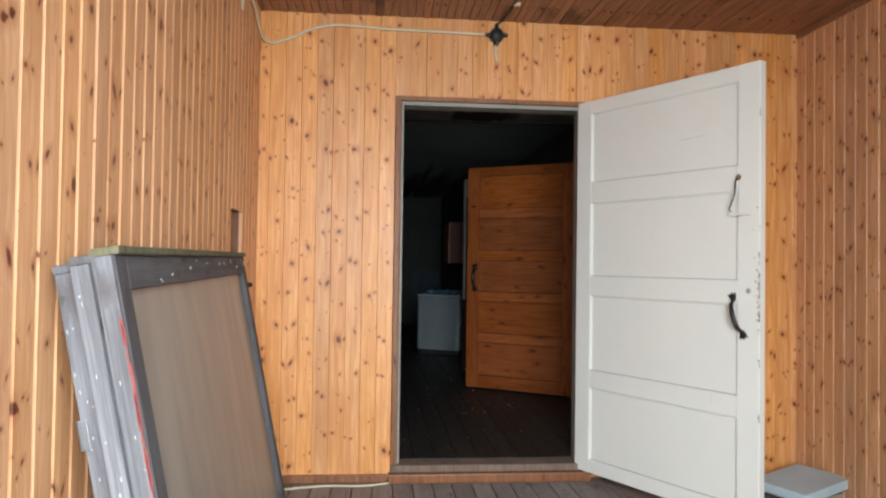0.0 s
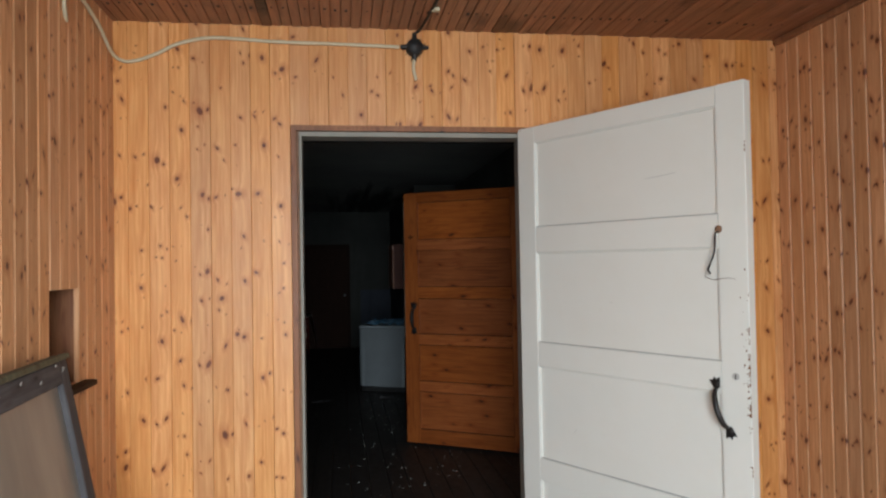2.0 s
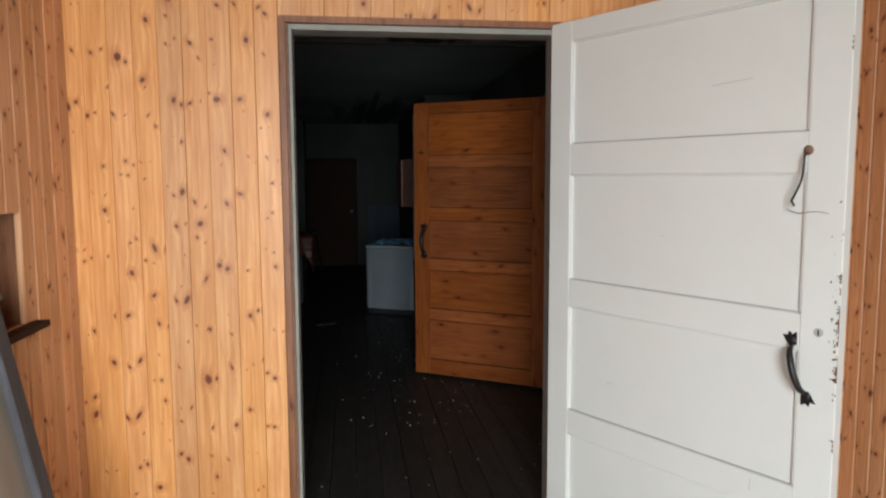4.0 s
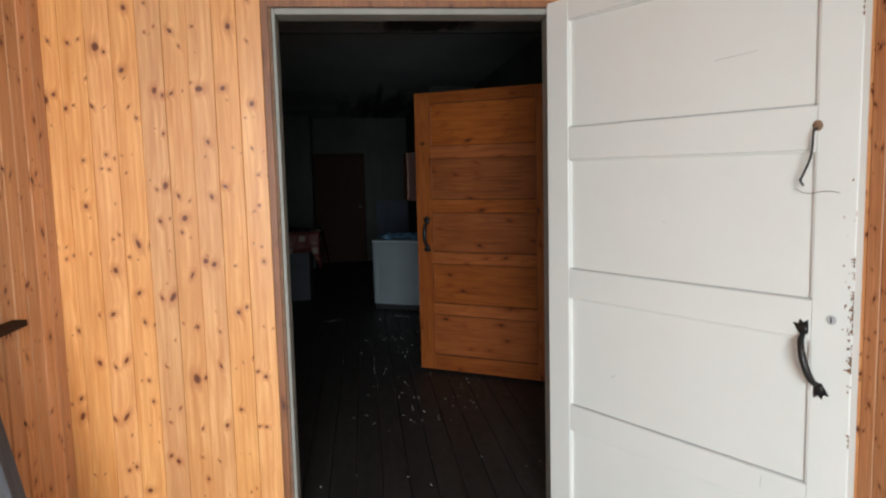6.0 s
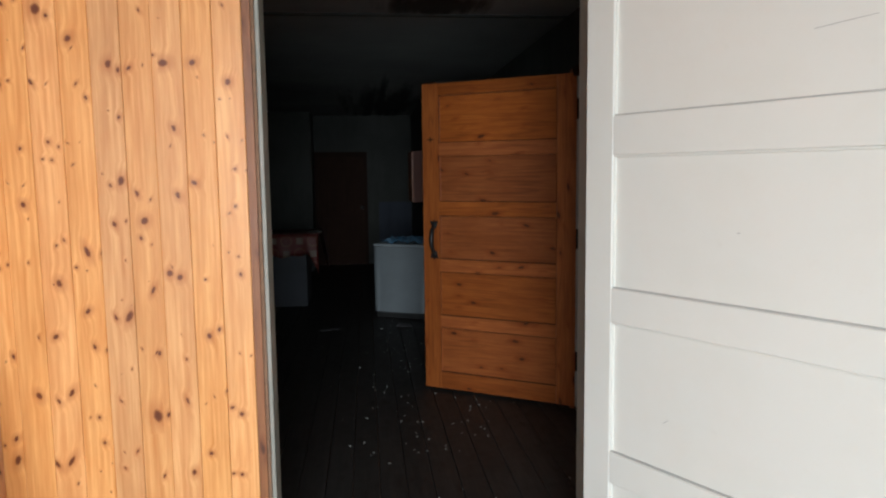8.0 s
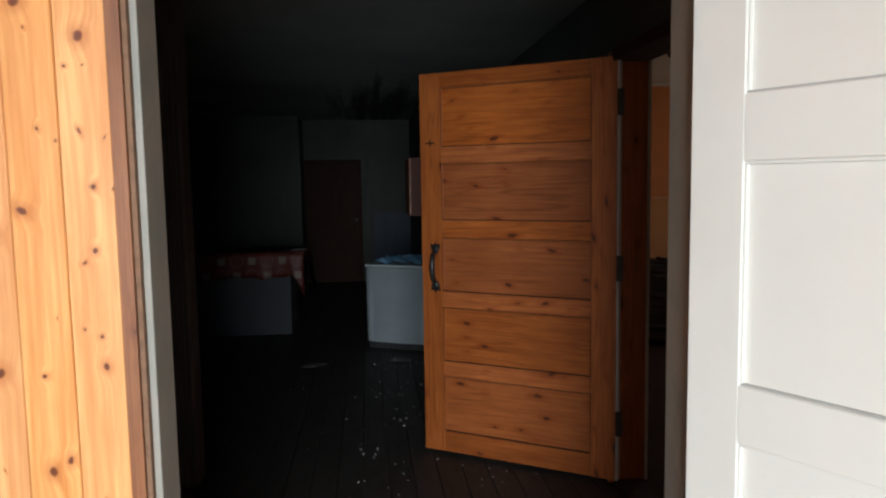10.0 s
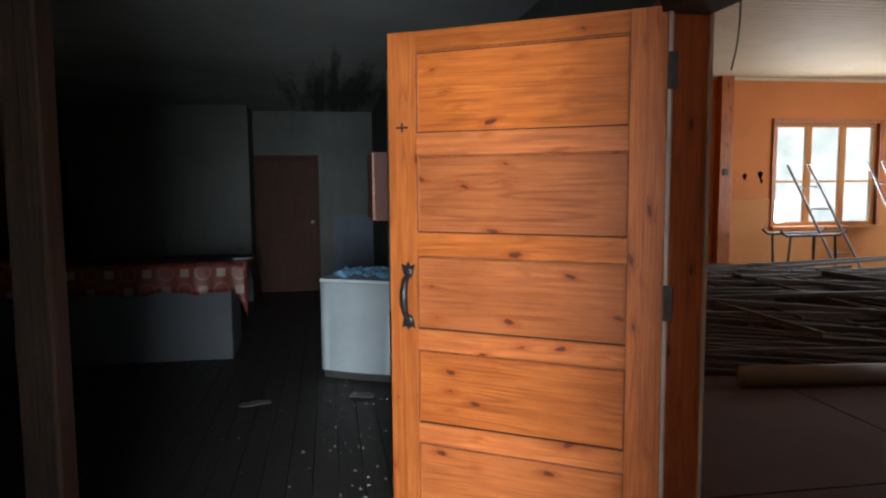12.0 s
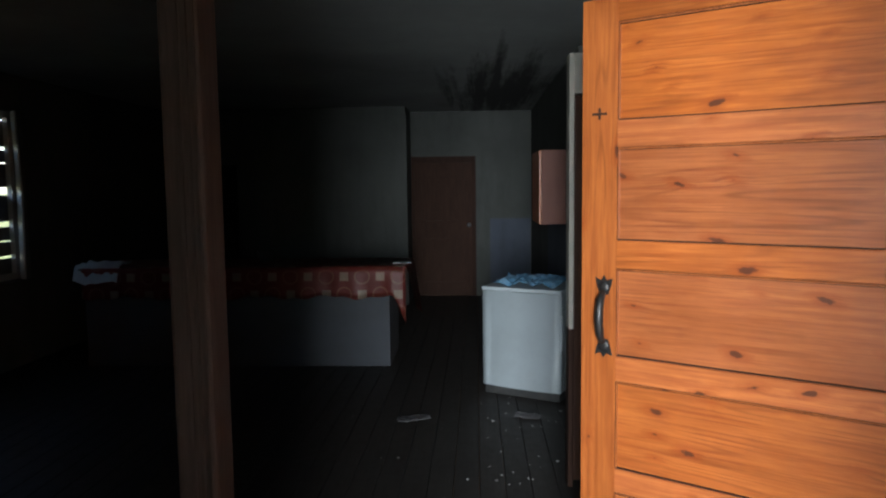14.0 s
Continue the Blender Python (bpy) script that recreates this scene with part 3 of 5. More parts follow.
def ceiling_boards_material():
    n = Nodes("stained_beaded_ceiling")
    v = n.coords()
    isl = n.add("NewGeometry").outputs["Random Per Island"]
    off = n.add("VectorMath", {0: v, 1: n.add("CombineXYZ", {2: n.math("MULTIPLY", isl, 90.0)}).outputs[0]}, operation="ADD").outputs[0]
    grain = n.noise(n.add("Mapping", {"Vector": off, "Scale": (1, 0.05, 1)}).outputs[0], 70, 5, 0.6)
    c = n.mix(n.ramp(grain, (0.35, 0.0), (0.7, 1.0)), (0.42, 0.205, 0.115), (0.23, 0.10, 0.053))
    c = n.mix(n.math("MULTIPLY", isl, 0.4), c, (0.15, 0.07, 0.036))
    st = n.noise(n.add("Mapping", {"Vector": v, "Scale": (1.6, 0.7, 1)}).outputs[0], 1.5, 6, 0.62)
    c = n.mix(n.ramp(n.math("ADD", st, n.math("MULTIPLY", n.math("SUBTRACT", isl, 0.5), 0.12)), (0.53, 0.0), (0.66, 0.85)), c, (0.05, 0.022, 0.014))
    p = n.add("SeparateXYZ", {0: v})
    bx = n.math("ABSOLUTE", n.math("SUBTRACT", p.outputs[0], 0.28))
    by = n.math("MULTIPLY", n.math("ABSOLUTE", n.math("SUBTRACT", p.outputs[1], 2.75)), 0.55)
    burn = n.math("ADD", n.math("MULTIPLY", n.math("SUBTRACT", 0.42, n.math("MAXIMUM", bx, by)), 1.3), n.math("MULTIPLY", n.math("SUBTRACT", isl, 0.55), 1.1))
    c = n.mix(n.ramp(n.math("ADD", burn, n.math("MULTIPLY", n.math("SUBTRACT", n.noise(v, 9, 5), 0.5), 0.5)), (0.42, 0.0), (0.62, 0.92)), c, (0.02, 0.012, 0.009))
    return n.finish(c, 0.5, grain, 0.2, 0.001)


structure("ceiling_porch", bm, ceiling_boards_material(), "low ceiling of narrow beaded boards, brown and water-stained", "ceiling")
bm = bmesh.new()
rng = random.Random(44)
for i in range(70):
    for y in (3.17, 2.36):
        if rng.random() < 0.75:
            x, yy, r = LX + 0.002 + 0.044 * i + rng.uniform(-0.004, 0.004), y + rng.uniform(-0.012, 0.012), rng.uniform(0.004, 0.010)
            box_into(bm, x - r * 0.6, yy - r, PCEIL - 0.0012, x + r * 0.6, yy + r, PCEIL + 0.006)
tagged(obj("ceiling_nails", bm, BLACK), "rows of dark rusted nail heads in the ceiling boards", "nails", kind="stuff")
for x, rz, y0, y1 in ((RX - 0.012, 0, BACK, FY - 0.03),):
    structure("trim_ceiling", box(x - 0.012, y0, PCEIL - 0.03, x + 0.012, y1, PCEIL, 0.004), CEIL_PINE, "thin dark pine strip between ceiling and wall", "trim")
fl = structure("floor_porch", box(LX - 0.15, BACK, PZ - 0.2, RX + 0.15, FY + 0.018, PZ - 0.025), CHIPPED, "grey worn porch floor of narrow boards", "floor")
x = LX
while x < RX - 0.02:
    plank(fl, pose(x + 0.055, BACK, PZ, -90, 0, 0), 0.106, FY - BACK, 0.024, PORCH_FLOOR, groove=0.003)
    x += 0.11
structure("baseboard_front", box(LX + 0.02, FY - 0.022, PZ + 0.002, OX0 - 0.05, FY - 0.002, PZ + 0.045, 0.003), PINE_TRIM, "low pine skirting along the front wall", "baseboard")

# entry frame: pine edge strips, painted jambs, head and a worn double sill
door_frame = structure("door_frame_entry", boxes((OX0 - 0.028, FY - 0.012, PZ + 0.05, OX0 - 0.004, FY + 0.012, OZ + 0.028),
                                                 (OX0 - 0.004, FY - 0.012, OZ + 0.004, OX1 + 0.004, FY + 0.012, OZ + 0.028)), PINE_TRIM, "narrow pine trim and grey painted frame of the entry", "door frame")
for a, b in ((OX0 - 0.004, OX0 + 0.018), (OX1 - 0.018, OX1 + 0.004)):
    part("jamb", box(a, FY + 0.014, -0.01, b, FY + 0.13, OZ + 0.004, 0.003), JAMB_PAINT, door_frame, "chipped grey-white painted jamb")
part("inner_trim", box(OX0 - 0.0035, FY - 0.004, PZ + 0.05, OX0 + 0.006, FY + 0.0135, OZ + 0.003, 0.002), CHIPPED, door_frame, "splintered brown strip")
part("head", box(OX0 + 0.018, FY + 0.014, OZ - 0.018, OX1 - 0.018, FY + 0.13, OZ + 0.004, 0.003), JAMB_PAINT, door_frame)
part("stop", box(OX1 + 0.0045, FY - 0.008, PZ + 0.05, OX1 + 0.046, FY + 0.0135, OZ + 0.0035, 0.003), JAMB_PAINT, door_frame)
part("sill", box(OX0 - 0.03, FY - 0.03, -0.045, OX1 + 0.03, FY + 0.15, -0.004, 0.008), SILL_WOOD, door_frame, "worn grey-brown wooden sill")
part("step", box(OX0 - 0.045, FY - 0.055, PZ, OX1 + 0.05, FY + 0.01, -0.047, 0.008), PINE_TRIM, door_frame, "scuffed brown riser board")


def panel_door(name, label, w, h, t, panels, stile, frame_mat, panel_mat, m, gap_mat, depth=0.014, crack=0.0):
    """A leaf in its own x (hinge at 0), y (thickness), z. Panels: spans of z; both faces recessed."""
    d = thing(name, label, "door", m)
    for x0 in (0, w - stile):
        plank(d, pose(x0 + stile / 2, 0, 0), stile - 0.0006, h, t, frame_mat, "stile", 0.003)
    cuts = [0.0] + [z for p in panels for z in p] + [h]
    for a, b in zip(cuts[0::2], cuts[1::2]):
        plank(d, Matrix.Translation((stile, 0, (a + b) / 2)) @ pose(0, 0, 0, 0, 90, 0), b - a, w - 2 * stile, t, frame_mat, "rail", 0.003)
    for a, b in panels:
        p = plank(d, Matrix.Translation((stile, depth, (a + b) / 2)) @ pose(0, 0, 0, 0, 90, 0), b - a, w - 2 * stile, t - 2 * depth, panel_mat, "panel", 0.001)
        # strip at each panel's foot carries the joint's shadow and dirt as colour
        gap = boxes((stile, 0.006, a, w - stile, depth + 0.001, a + 0.004))
        part("joint", gap, gap_mat, d, "dark line along the panel foot for joint dirt and shadow")
        if crack:
            part("crack", boxes((stile + 0.003, 0.0035, b - 0.0075, w - stile, depth + 0.0005, b - 0.006), (stile, 0.0015, a + 0.004, stile + crack, 0.0035, b), (w - stile - crack, 0.0015, a + 0.004, w - stile, 0.0035, b), (stile + crack, 0.0015, b - crack, w - stile - crack, 0.0035, b)), gap_mat, d, "thin dark crack round the panel")
        lip = boxes((stile, 0.004, a + 0.004, stile + 0.003, depth + 0.001, b), (w - stile - 0.006, 0.004, a + 0.004, w - stile, depth + 0.001, b - 0.006, 0.002), (stile + 0.003, 0.004, b - 0.006, w - stile, depth + 0.001, b, 0.002))
        part("moulding", lip, frame_mat, d)
    return d


# white entry door, swung out over the porch
WD = Matrix.Translation((1.215, FY - 0.006, -0.035)) @ pose(0, 0, 0, 0, 0, -60.3)
white = panel_door("white_door", "white painted four-panel wooden door, open, with black handle and chipped edge", 1.13, 2.10, 0.042,
                   ((0.075, 0.475), (0.575, 0.995), (1.105, 1.515), (1.635, 2.025)), 0.11, WHITE_PAINT, WHITE_PAINT, WD, WHITE_FRAME, 0.014)

# varnished pine door in the partition, swung into the kitchen
BD = Matrix.Translation((0.885, 5.80, 0.02)) @ pose(0, 0, 0, 0, 0, -33.1)
brown = panel_door("pine_door", "orange varnished five-panel pine door standing open with black iron handle", 1.025, 1.985, 0.042,
                   ((0.11, 0.41), (0.49, 0.78), (0.862, 1.145), (1.235, 1.525), (1.61, 1.91)), 0.12, DOOR_PINE, DOOR_PINE, BD, BROWN_DOOR, 0.014, 0.0014)


def pull_handle(parent, m, length, mat=IRON, thick=1.0):
    """A bowed iron pull with two rosettes, upright in local z, standing out towards -y."""
    h = part("handle", tube(smooth_line([(0, -0.004, 0), (0, -0.03, length * 0.14), (0, -0.042, length * 0.5), (0, -0.03, length * 0.86), (0, -0.004, length)], 6),
                            [thick * (0.006 + 0.0045 * math.sin(math.pi * i / 24)) for i in range(25)], 10), mat, parent, "black iron pull handle", m, True)
    for z in (-0.012, length + 0.012):
        bm = bmesh.new()
        bmesh.ops.create_uvsphere(bm, u_segments=14, v_segments=8, radius=0.0135 * thick)
        for v in bm.verts:
            v.co = Vector((v.co.x, v.co.y * 0.35 - 0.003, v.co.z * 1.1 + z))
        part("rosette", bm, mat, h, "", None, True)
        sign = -1 if z < 0 else 1
        plate = bmesh.new()
        ring = [(-0.010, -0.016), (0.010, -0.016), (0.017, 0.004), (0.021, 0.022), (0.007, 0.017), (0.0, 0.028), (-0.007, 0.017), (-0.021, 0.022), (-0.017, 0.004)]
        plate.faces.new([plate.verts.new((a * thick, 0.0, z + sign * b * thick)) for a, b in ring])
        r = bmesh.ops.extrude_face_region(plate, geom=plate.faces[:])
        for v in r["geom"]:
            if isinstance(v, bmesh.types.BMVert):
                v.co.y -= 0.0035
        bmesh.ops.recalc_face_normals(plate, faces=plate.faces)
        part("plate", plate, mat, h, "forked iron end plate")
    return h


pull_handle(white, Matrix.Translation((1.045, 0, 0.872)) @ pose(0, 0, 0, 0, -17, 0), 0.145)
part("keyhole", tube([(1.075, 0.004, 1.058), (1.075, -0.003, 1.058)], 0.013, 14), WHITE_FRAME, white, "small worn keyhole plate")
part("keyhole_slot", box(1.073, -0.004, 1.050, 1.077, -0.0031, 1.066), BLACK, white)
part("hook", tube(smooth_line([(1.022, -0.004, 1.572), (1.021, -0.02, 1.562), (1.017, -0.022, 1.50), (0.995, -0.022, 1.445), (0.989, -0.02, 1.435), (0.997, -0.018, 1.42)], 5), 0.0033, 7), IRON, white, "rusty bent door hook", None, True)
bm = bmesh.new()
bmesh.ops.create_uvsphere(bm, u_segments=10, v_segments=6, radius=0.015)
for v in bm.verts:
    v.co = Vector((1.022 + v.co.x, v.co.y * 0.3, 1.58 + v.co.z))
part("rust_stain", tube(smooth_line([(0.965, -0.0005, 1.412), (1.0, -0.0005, 1.398), (1.05, -0.0005, 1.405), (1.085, -0.0005, 1.40)], 5), 0.0022, 6, 0.4), PINK, white, "faint rusty scratch under the hook")
for x0, z0, x1, z1, y in ((0.70, 1.795, 0.84, 1.805, 0.0138), (0.885, 0.52, 0.887, 0.555, 0.0), (0.30, 0.72, 0.32, 0.735, 0.0138), (0.52, 1.30, 0.53, 1.302, 0.0138)):
    part("scuff", tube([(x0, y, z0), (x1, y, z1)], 0.0009, 5), WHITE_FRAME, white, "faint grey scuff in the paint")
part("hook_plate", bm, CHIPPED, white, "brass-brown hook plate", None, True)
for i in range(16):
    rng = random.Random(i)
    z = 1.0 + rng.gauss(0.06, 0.12) if i < 11 else rng.uniform(0.3, 1.9)
    ww, hh = rng.uniform(0.006, 0.02), rng.uniform(0.01, 0.05)
    bm = bmesh.new()
    bm.faces.new([bm.verts.new((1.1305 - ww * rng.uniform(0.2, 1) * (k % 2), -0.0006, z + hh * k / 5)) for k in range(6)] + [bm.verts.new((1.1305, -0.0006, z + hh)), bm.verts.new((1.1305, -0.0006, z))])
    bmesh.ops.solidify(bm, geom=bm.faces[:], thickness=0.0012)
    part("chip", bm, RUST, white, "bare brown wood where paint is chipped")
rng = random.Random(8)
specks = bmesh.new()
for i in range(38):
    x, z, r = 1.13 - abs(rng.gauss(0, 0.014)), rng.gauss(1.10, 0.09) if i < 34 else rng.uniform(0.4, 1.9), rng.uniform(0.001, 0.0032)
    specks.faces.new([specks.verts.new((x + r * rng.uniform(0.6, 1.4) * math.cos(q), -0.0007, z + 1.5 * r * rng.uniform(0.6, 1.4) * math.sin(q))) for q in (0, 1.1, 2.2, 3.3, 4.4, 5.4)])
bmesh.ops.solidify(specks, geom=specks.faces[:], thickness=0.0012)
part("rust_specks", specks, RUST, white, "scattered brown specks where paint has flaked")["kind"] = "stuff"
for z in (0.25, 1.05, 1.8):
    part("hinge", tube([(-0.005, 0.036, z), (-0.005, 0.036, z + 0.11)], 0.006, 8), WHITE_PAINT, white, "painted barrel hinge")

pull_handle(brown, pose(0.08, 0, 0.905), 0.165, IRON, 1.4)
part("scar", boxes((0.035, -0.0012, 1.628, 0.085, 0.001, 1.636, 0.0005), (0.056, -0.0012, 1.615, 0.064, 0.001, 1.650, 0.0005)), BROWN_DOOR, brown, "dark cross-shaped dent")
for z in (0.22, 0.96, 1.72):
    part("hinge", box(1.026, -0.006, z, 1.056, 0.004, z + 0.12, 0.002), IRON, brown, "dark steel butt hinge")
part("edge_strip", box(1.0255, -0.002, 0.0, 1.037, 0.034, 1.985), WHITE_FRAME, brown, "pale unpainted hinge edge")

# ---- old window frames leaning on the side wall ----


def screen(name, label, w, h, t, rail, m, frame_mat, top_mat, pane_mat, red=False):
    """Local x: along the frame, y: thickness (the face is at y = 0, towards -y), z: up."""
    s = thing(name, label, "window frame", m)
    plank(s, pose(rail / 2, 0, 0), rail, h, t, frame_mat, "stile", 0.004)
    plank(s, pose(w - rail / 2, 0, 0), rail, h, t, frame_mat, "stile", 0.004)
    plank(s, Matrix.Translation((rail, 0, rail / 2)) @ pose(0, 0, 0, 0, 90, 0), rail, w - 2 * rail, t, frame_mat, "rail", 0.004)
    plank(s, Matrix.Translation((rail, 0, h - rail / 2)) @ pose(0, 0, 0, 0, 90, 0), rail, w - 2 * rail, t, frame_mat, "rail", 0.004)
    part("cap", box(-0.004, -0.012, h, w + 0.004, t + 0.004, h + 0.018, 0.005), top_mat, s, "mossy weathered top edge")
    part("pane", box(rail - 0.008, t * 0.45, rail - 0.008, w - rail + 0.008, t * 0.45 + 0.004, h - rail + 0.008), pane_mat, s, "dusty brown-grey glass pane")
    part("edge_board", box(-0.012, 0.002, 0, -0.0005, t - 0.002, h, 0.003), OLD_WOOD, s, "bleached grey edge")
    rng = random.Random(int(w * 100))
    flecks = bmesh.new()
    for i in range(16):
        z, y = rng.uniform(0.05, h - 0.03), rng.uniform(0.006, t - 0.008)
        box_into(flecks, -0.0128, y, z, -0.0118, y + rng.uniform(0.001, 0.004), z + rng.uniform(0.002, 0.009))
    part("paint_flecks", flecks, WHITE_FRAME, s, "pale flecks of old paint")["kind"] = "stuff"
    if red:
        rng = random.Random(15)
        for i in range(12):
            x = rng.uniform(0.05, w - 0.05)
            z = h - rng.uniform(0.012, 0.06)
            part("staple", tube([(x - 0.006, -0.003, z), (x + 0.006, -0.003, z + rng.uniform(-0.008, 0.008))], 0.0018, 5), WHITE_FRAME, s, "pale staple")
        rng = random.Random(5)
        bm = bmesh.new()
        for i in range(110):
            z = rng.uniform(0.02, h * 0.88)
            box_into(bm, -0.0127, rng.uniform(-0.001, 0.003), z, -0.0118, 0.004 + rng.uniform(0, 0.004), z + rng.uniform(0.006, 0.04), 0.0004)
        part("flaking_paint", bm, RED_PAINT, s, "flaking red paint on the edge")["kind"] = "stuff"
    return s


top_a, top_b = Vector((-0.455, 0.86, 1.135)), Vector((-0.535, 2.66, 1.145))
xa = (top_b - top_a).normalized()
za = Vector((-0.23, 0.0, 1.2)).normalized()
za = (za - xa * za.dot(xa)).normalized()
ya = za.cross(xa)
LEAN = Matrix((xa, ya, za)).transposed().to_4x4()
H0 = 1.235
origin = top_a - za * H0
m0 = Matrix.Translation(origin) @ LEAN
screen("window_frame_old", "old weathered grey window frame with dusty pane leaning on the wall", 1.80, H0, 0.042, 0.075, m0, DARK_WOOD, MOSS_WOOD, DUST_GLASS, True)
for i, (dx, ww) in enumerate(((0.0, 0.85), (0.03, 0.66))):
    m = m0 @ pose(dx, 0.044 + 0.042 * i, 0, 0, 0, 0)
    screen("window_frame_old", "bleached grey wooden window frame stacked behind another", ww, H0 - 0.01 * (i + 1), 0.04, 0.08, m, OLD_WOOD, OLD_WOOD, DUST_GLASS)
hinge = thing("loose_hinge", "small white metal hinge on the bleached frame edge", "hinge", m0 @ pose(0.014, 0.112, 0.86))
part("leaf", box(-0.003, -0.002, 0, 0.0, 0.012, 0.06, 0.001), STEEL, hinge)
part("pin", tube([(-0.004, 0.013, 0), (-0.004, 0.013, 0.06)], 0.004, 8), STEEL, hinge)
shelf = tagged(obj("niche_shelf", box(LX - 0.14, NY0 - 0.03, NZ0 - 0.022, LX + 0.045, NY1 + 0.06, NZ0 - 0.001, 0.004), BROWN_DOOR), "small dark wooden shelf board at the niche bottom", "shelf")

# junction box, cables and pipe
jb = thing("junction_box", "black burnt plastic junction box on the pine wall", "junction box", pose(0.73, FY, 2.445))
bm = bmesh.new()
bmesh.ops.create_cone(bm, cap_ends=True, segments=20, radius1=0.042, radius2=0.036, depth=0.04)
part("cover", bm, BLACK, jb, "", pose(0, -0.022, 0, 90), True)
for a in (0, 90, 180, 270):
    part("gland", tube([(0.035 * math.cos(radians(a)), -0.02, 0.035 * math.sin(radians(a))), (0.066 * math.cos(radians(a)), -0.018, 0.066 * math.sin(radians(a)))], [0.013, 0.009], 8), BLACK, jb)
bm = bmesh.new()
rng = random.Random(3)
for i in range(14):
    a = rng.uniform(0, 6.28)
    r = rng.uniform(0.03, 0.075)
    w = rng.uniform(0.005, 0.012)
    p, q, s = Vector((math.cos(a) * 0.02, -0.002, math.sin(a) * 0.02)), Vector((math.cos(a) * r, -0.002, math.sin(a) * r)), Vector((-math.sin(a) * w, 0, math.cos(a) * w))
    bm.faces.new([bm.verts.new(v) for v in (p - s, q, p + s)])
bmesh.ops.solidify(bm, geom=bm.faces[:], thickness=0.001)
part("soot", bm, BLACK, jb, "black scorch marks")
cable = smooth_line([(-0.60, 2.86, 2.345), (-0.585, 2.80, 2.40), (-0.59, 2.86, 2.47), (-0.585, 2.95, 2.475), (-0.585, 3.15, 2.44), (-0.58, 3.33, 2.365), (-0.53, FY - 0.012, 2.35), (-0.42, FY - 0.012, 2.385), (-0.32, FY - 0.012, 2.435), (-0.17, FY - 0.012, 2.465),
                     (0.10, FY - 0.012, 2.455), (0.38, FY - 0.012, 2.452), (0.66, FY - 0.016, 2.445)], 6)
tagged(obj("wall_cable", tube(cable, 0.008, 8), CABLE, smooth=True), "slack cream electric cable stapled along the wall top", "cable")
tagged(obj("cable_tail", tube(smooth_line([(0.728, FY - 0.02, 2.385), (0.724, FY - 0.022, 2.34), (0.735, FY - 0.02, 2.29)], 5), 0.008, 7), CABLE, smooth=True), "short cream cable end hanging from the box", "cable")
tagged(obj("ceiling_cable", tube(smooth_line([(0.735, FY - 0.02, 2.51), (0.76, FY - 0.08, PCEIL - 0.008), (0.79, 2.9, PCEIL - 0.008), (0.80, 2.4, PCEIL - 0.01), (0.83, 1.7, PCEIL - 0.008)], 6), 0.006, 7), BLACK, smooth=True), "dark cable running along the porch ceiling", "cable")
for y in (3.1, 2.75, 2.3):
    tagged(obj("cable_clip", box(0.775, y - 0.012, PCEIL - 0.016, 0.81, y + 0.012, PCEIL, 0.003), CABLE), "cream cable clip on the ceiling", "clip")
pipe = thing("metal_pole", "grey metal pole leaning against the pine wall", "pole")
part("tube", tube([(2.43, 2.28, PZ), (2.515, 2.38, 0.94)], 0.021, 14), STEEL, pipe, "", None, True)
part("collar", tube([(2.514, 2.379, 0.93), (2.522, 2.388, 1.02)], 0.024, 14), JAMB_PAINT, pipe, "pale worn collar", None, True)
tagged(obj("foam_slab", box(-0.20, -0.16, 0, 0.20, 0.16, 0.05, 0.008), FOAM, m=pose(2.36, 3.02, PZ + 0.052, 0, -5, 24)), "pale blue foam slab lying on a box", "slab")
tagged(obj("cardboard_box", box(-0.15, -0.13, 0, 0.15, 0.13, 0.035, 0.004), CARDBOARD, m=pose(2.38, 3.04, PZ, 0, 0, 20)), "low grey-brown cardboard box on the floor", "box")
tagged(obj("leaning_board", box(-0.10, -0.006, 0, 0.10, 0.006, 0.27, 0.003), WHITE_FRAME, m=pose(2.10, 3.16, PZ + 0.002, -20, -4, 30)), "grey paper-faced board leaning in the corner", "board")
tagged(obj("floor_cable", tube(smooth_line([(-0.42, 3.26, PZ + 0.008), (-0.2, 3.31, PZ + 0.008), (0.0, 3.30, PZ + 0.008), (0.15, 3.34, PZ + 0.01)], 6), 0.006, 7), CABLE, smooth=True), "cream cable lying on the porch floor", "cable")

# ---- kitchen ----
KF = FY + 0.10
kf = structure("floor_kitchen", box(KX - 0.15, KF, -0.2, PX0, KY + 0.15, -0.022), CHIPPED, "dirty plank floor littered with paint flakes, darkened for the dim room", "floor")
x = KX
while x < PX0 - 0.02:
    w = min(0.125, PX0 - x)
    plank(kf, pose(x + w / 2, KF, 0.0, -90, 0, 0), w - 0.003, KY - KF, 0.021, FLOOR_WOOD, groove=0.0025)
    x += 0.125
structure("wall_kitchen_front", boxes((KX - 0.15, KF + 0.001, -0.2, OX0 - 0.03, KF + 0.03, CEIL), (OX1 + 0.03, KF + 0.001, -0.2, PX0, KF + 0.03, CEIL), (OX0 - 0.03, KF + 0.001, OZ + 0.03, OX1 + 0.03, KF + 0.03, CEIL)), PLASTER, "dirty grey inner face of the entry wall, darkened for the dim room", "wall")
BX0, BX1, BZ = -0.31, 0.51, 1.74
structure("wall_back", boxes((-0.29, KY, -0.2, BX0 + 0.02, KY + 0.15, CEIL), (BX1, KY, -0.2, PX0, KY + 0.15, CEIL), (BX0, KY, BZ, BX1, KY + 0.15, CEIL)), PLASTER, "dirty grey plaster back wall with a low doorway, darkened for the dim room", "wall")
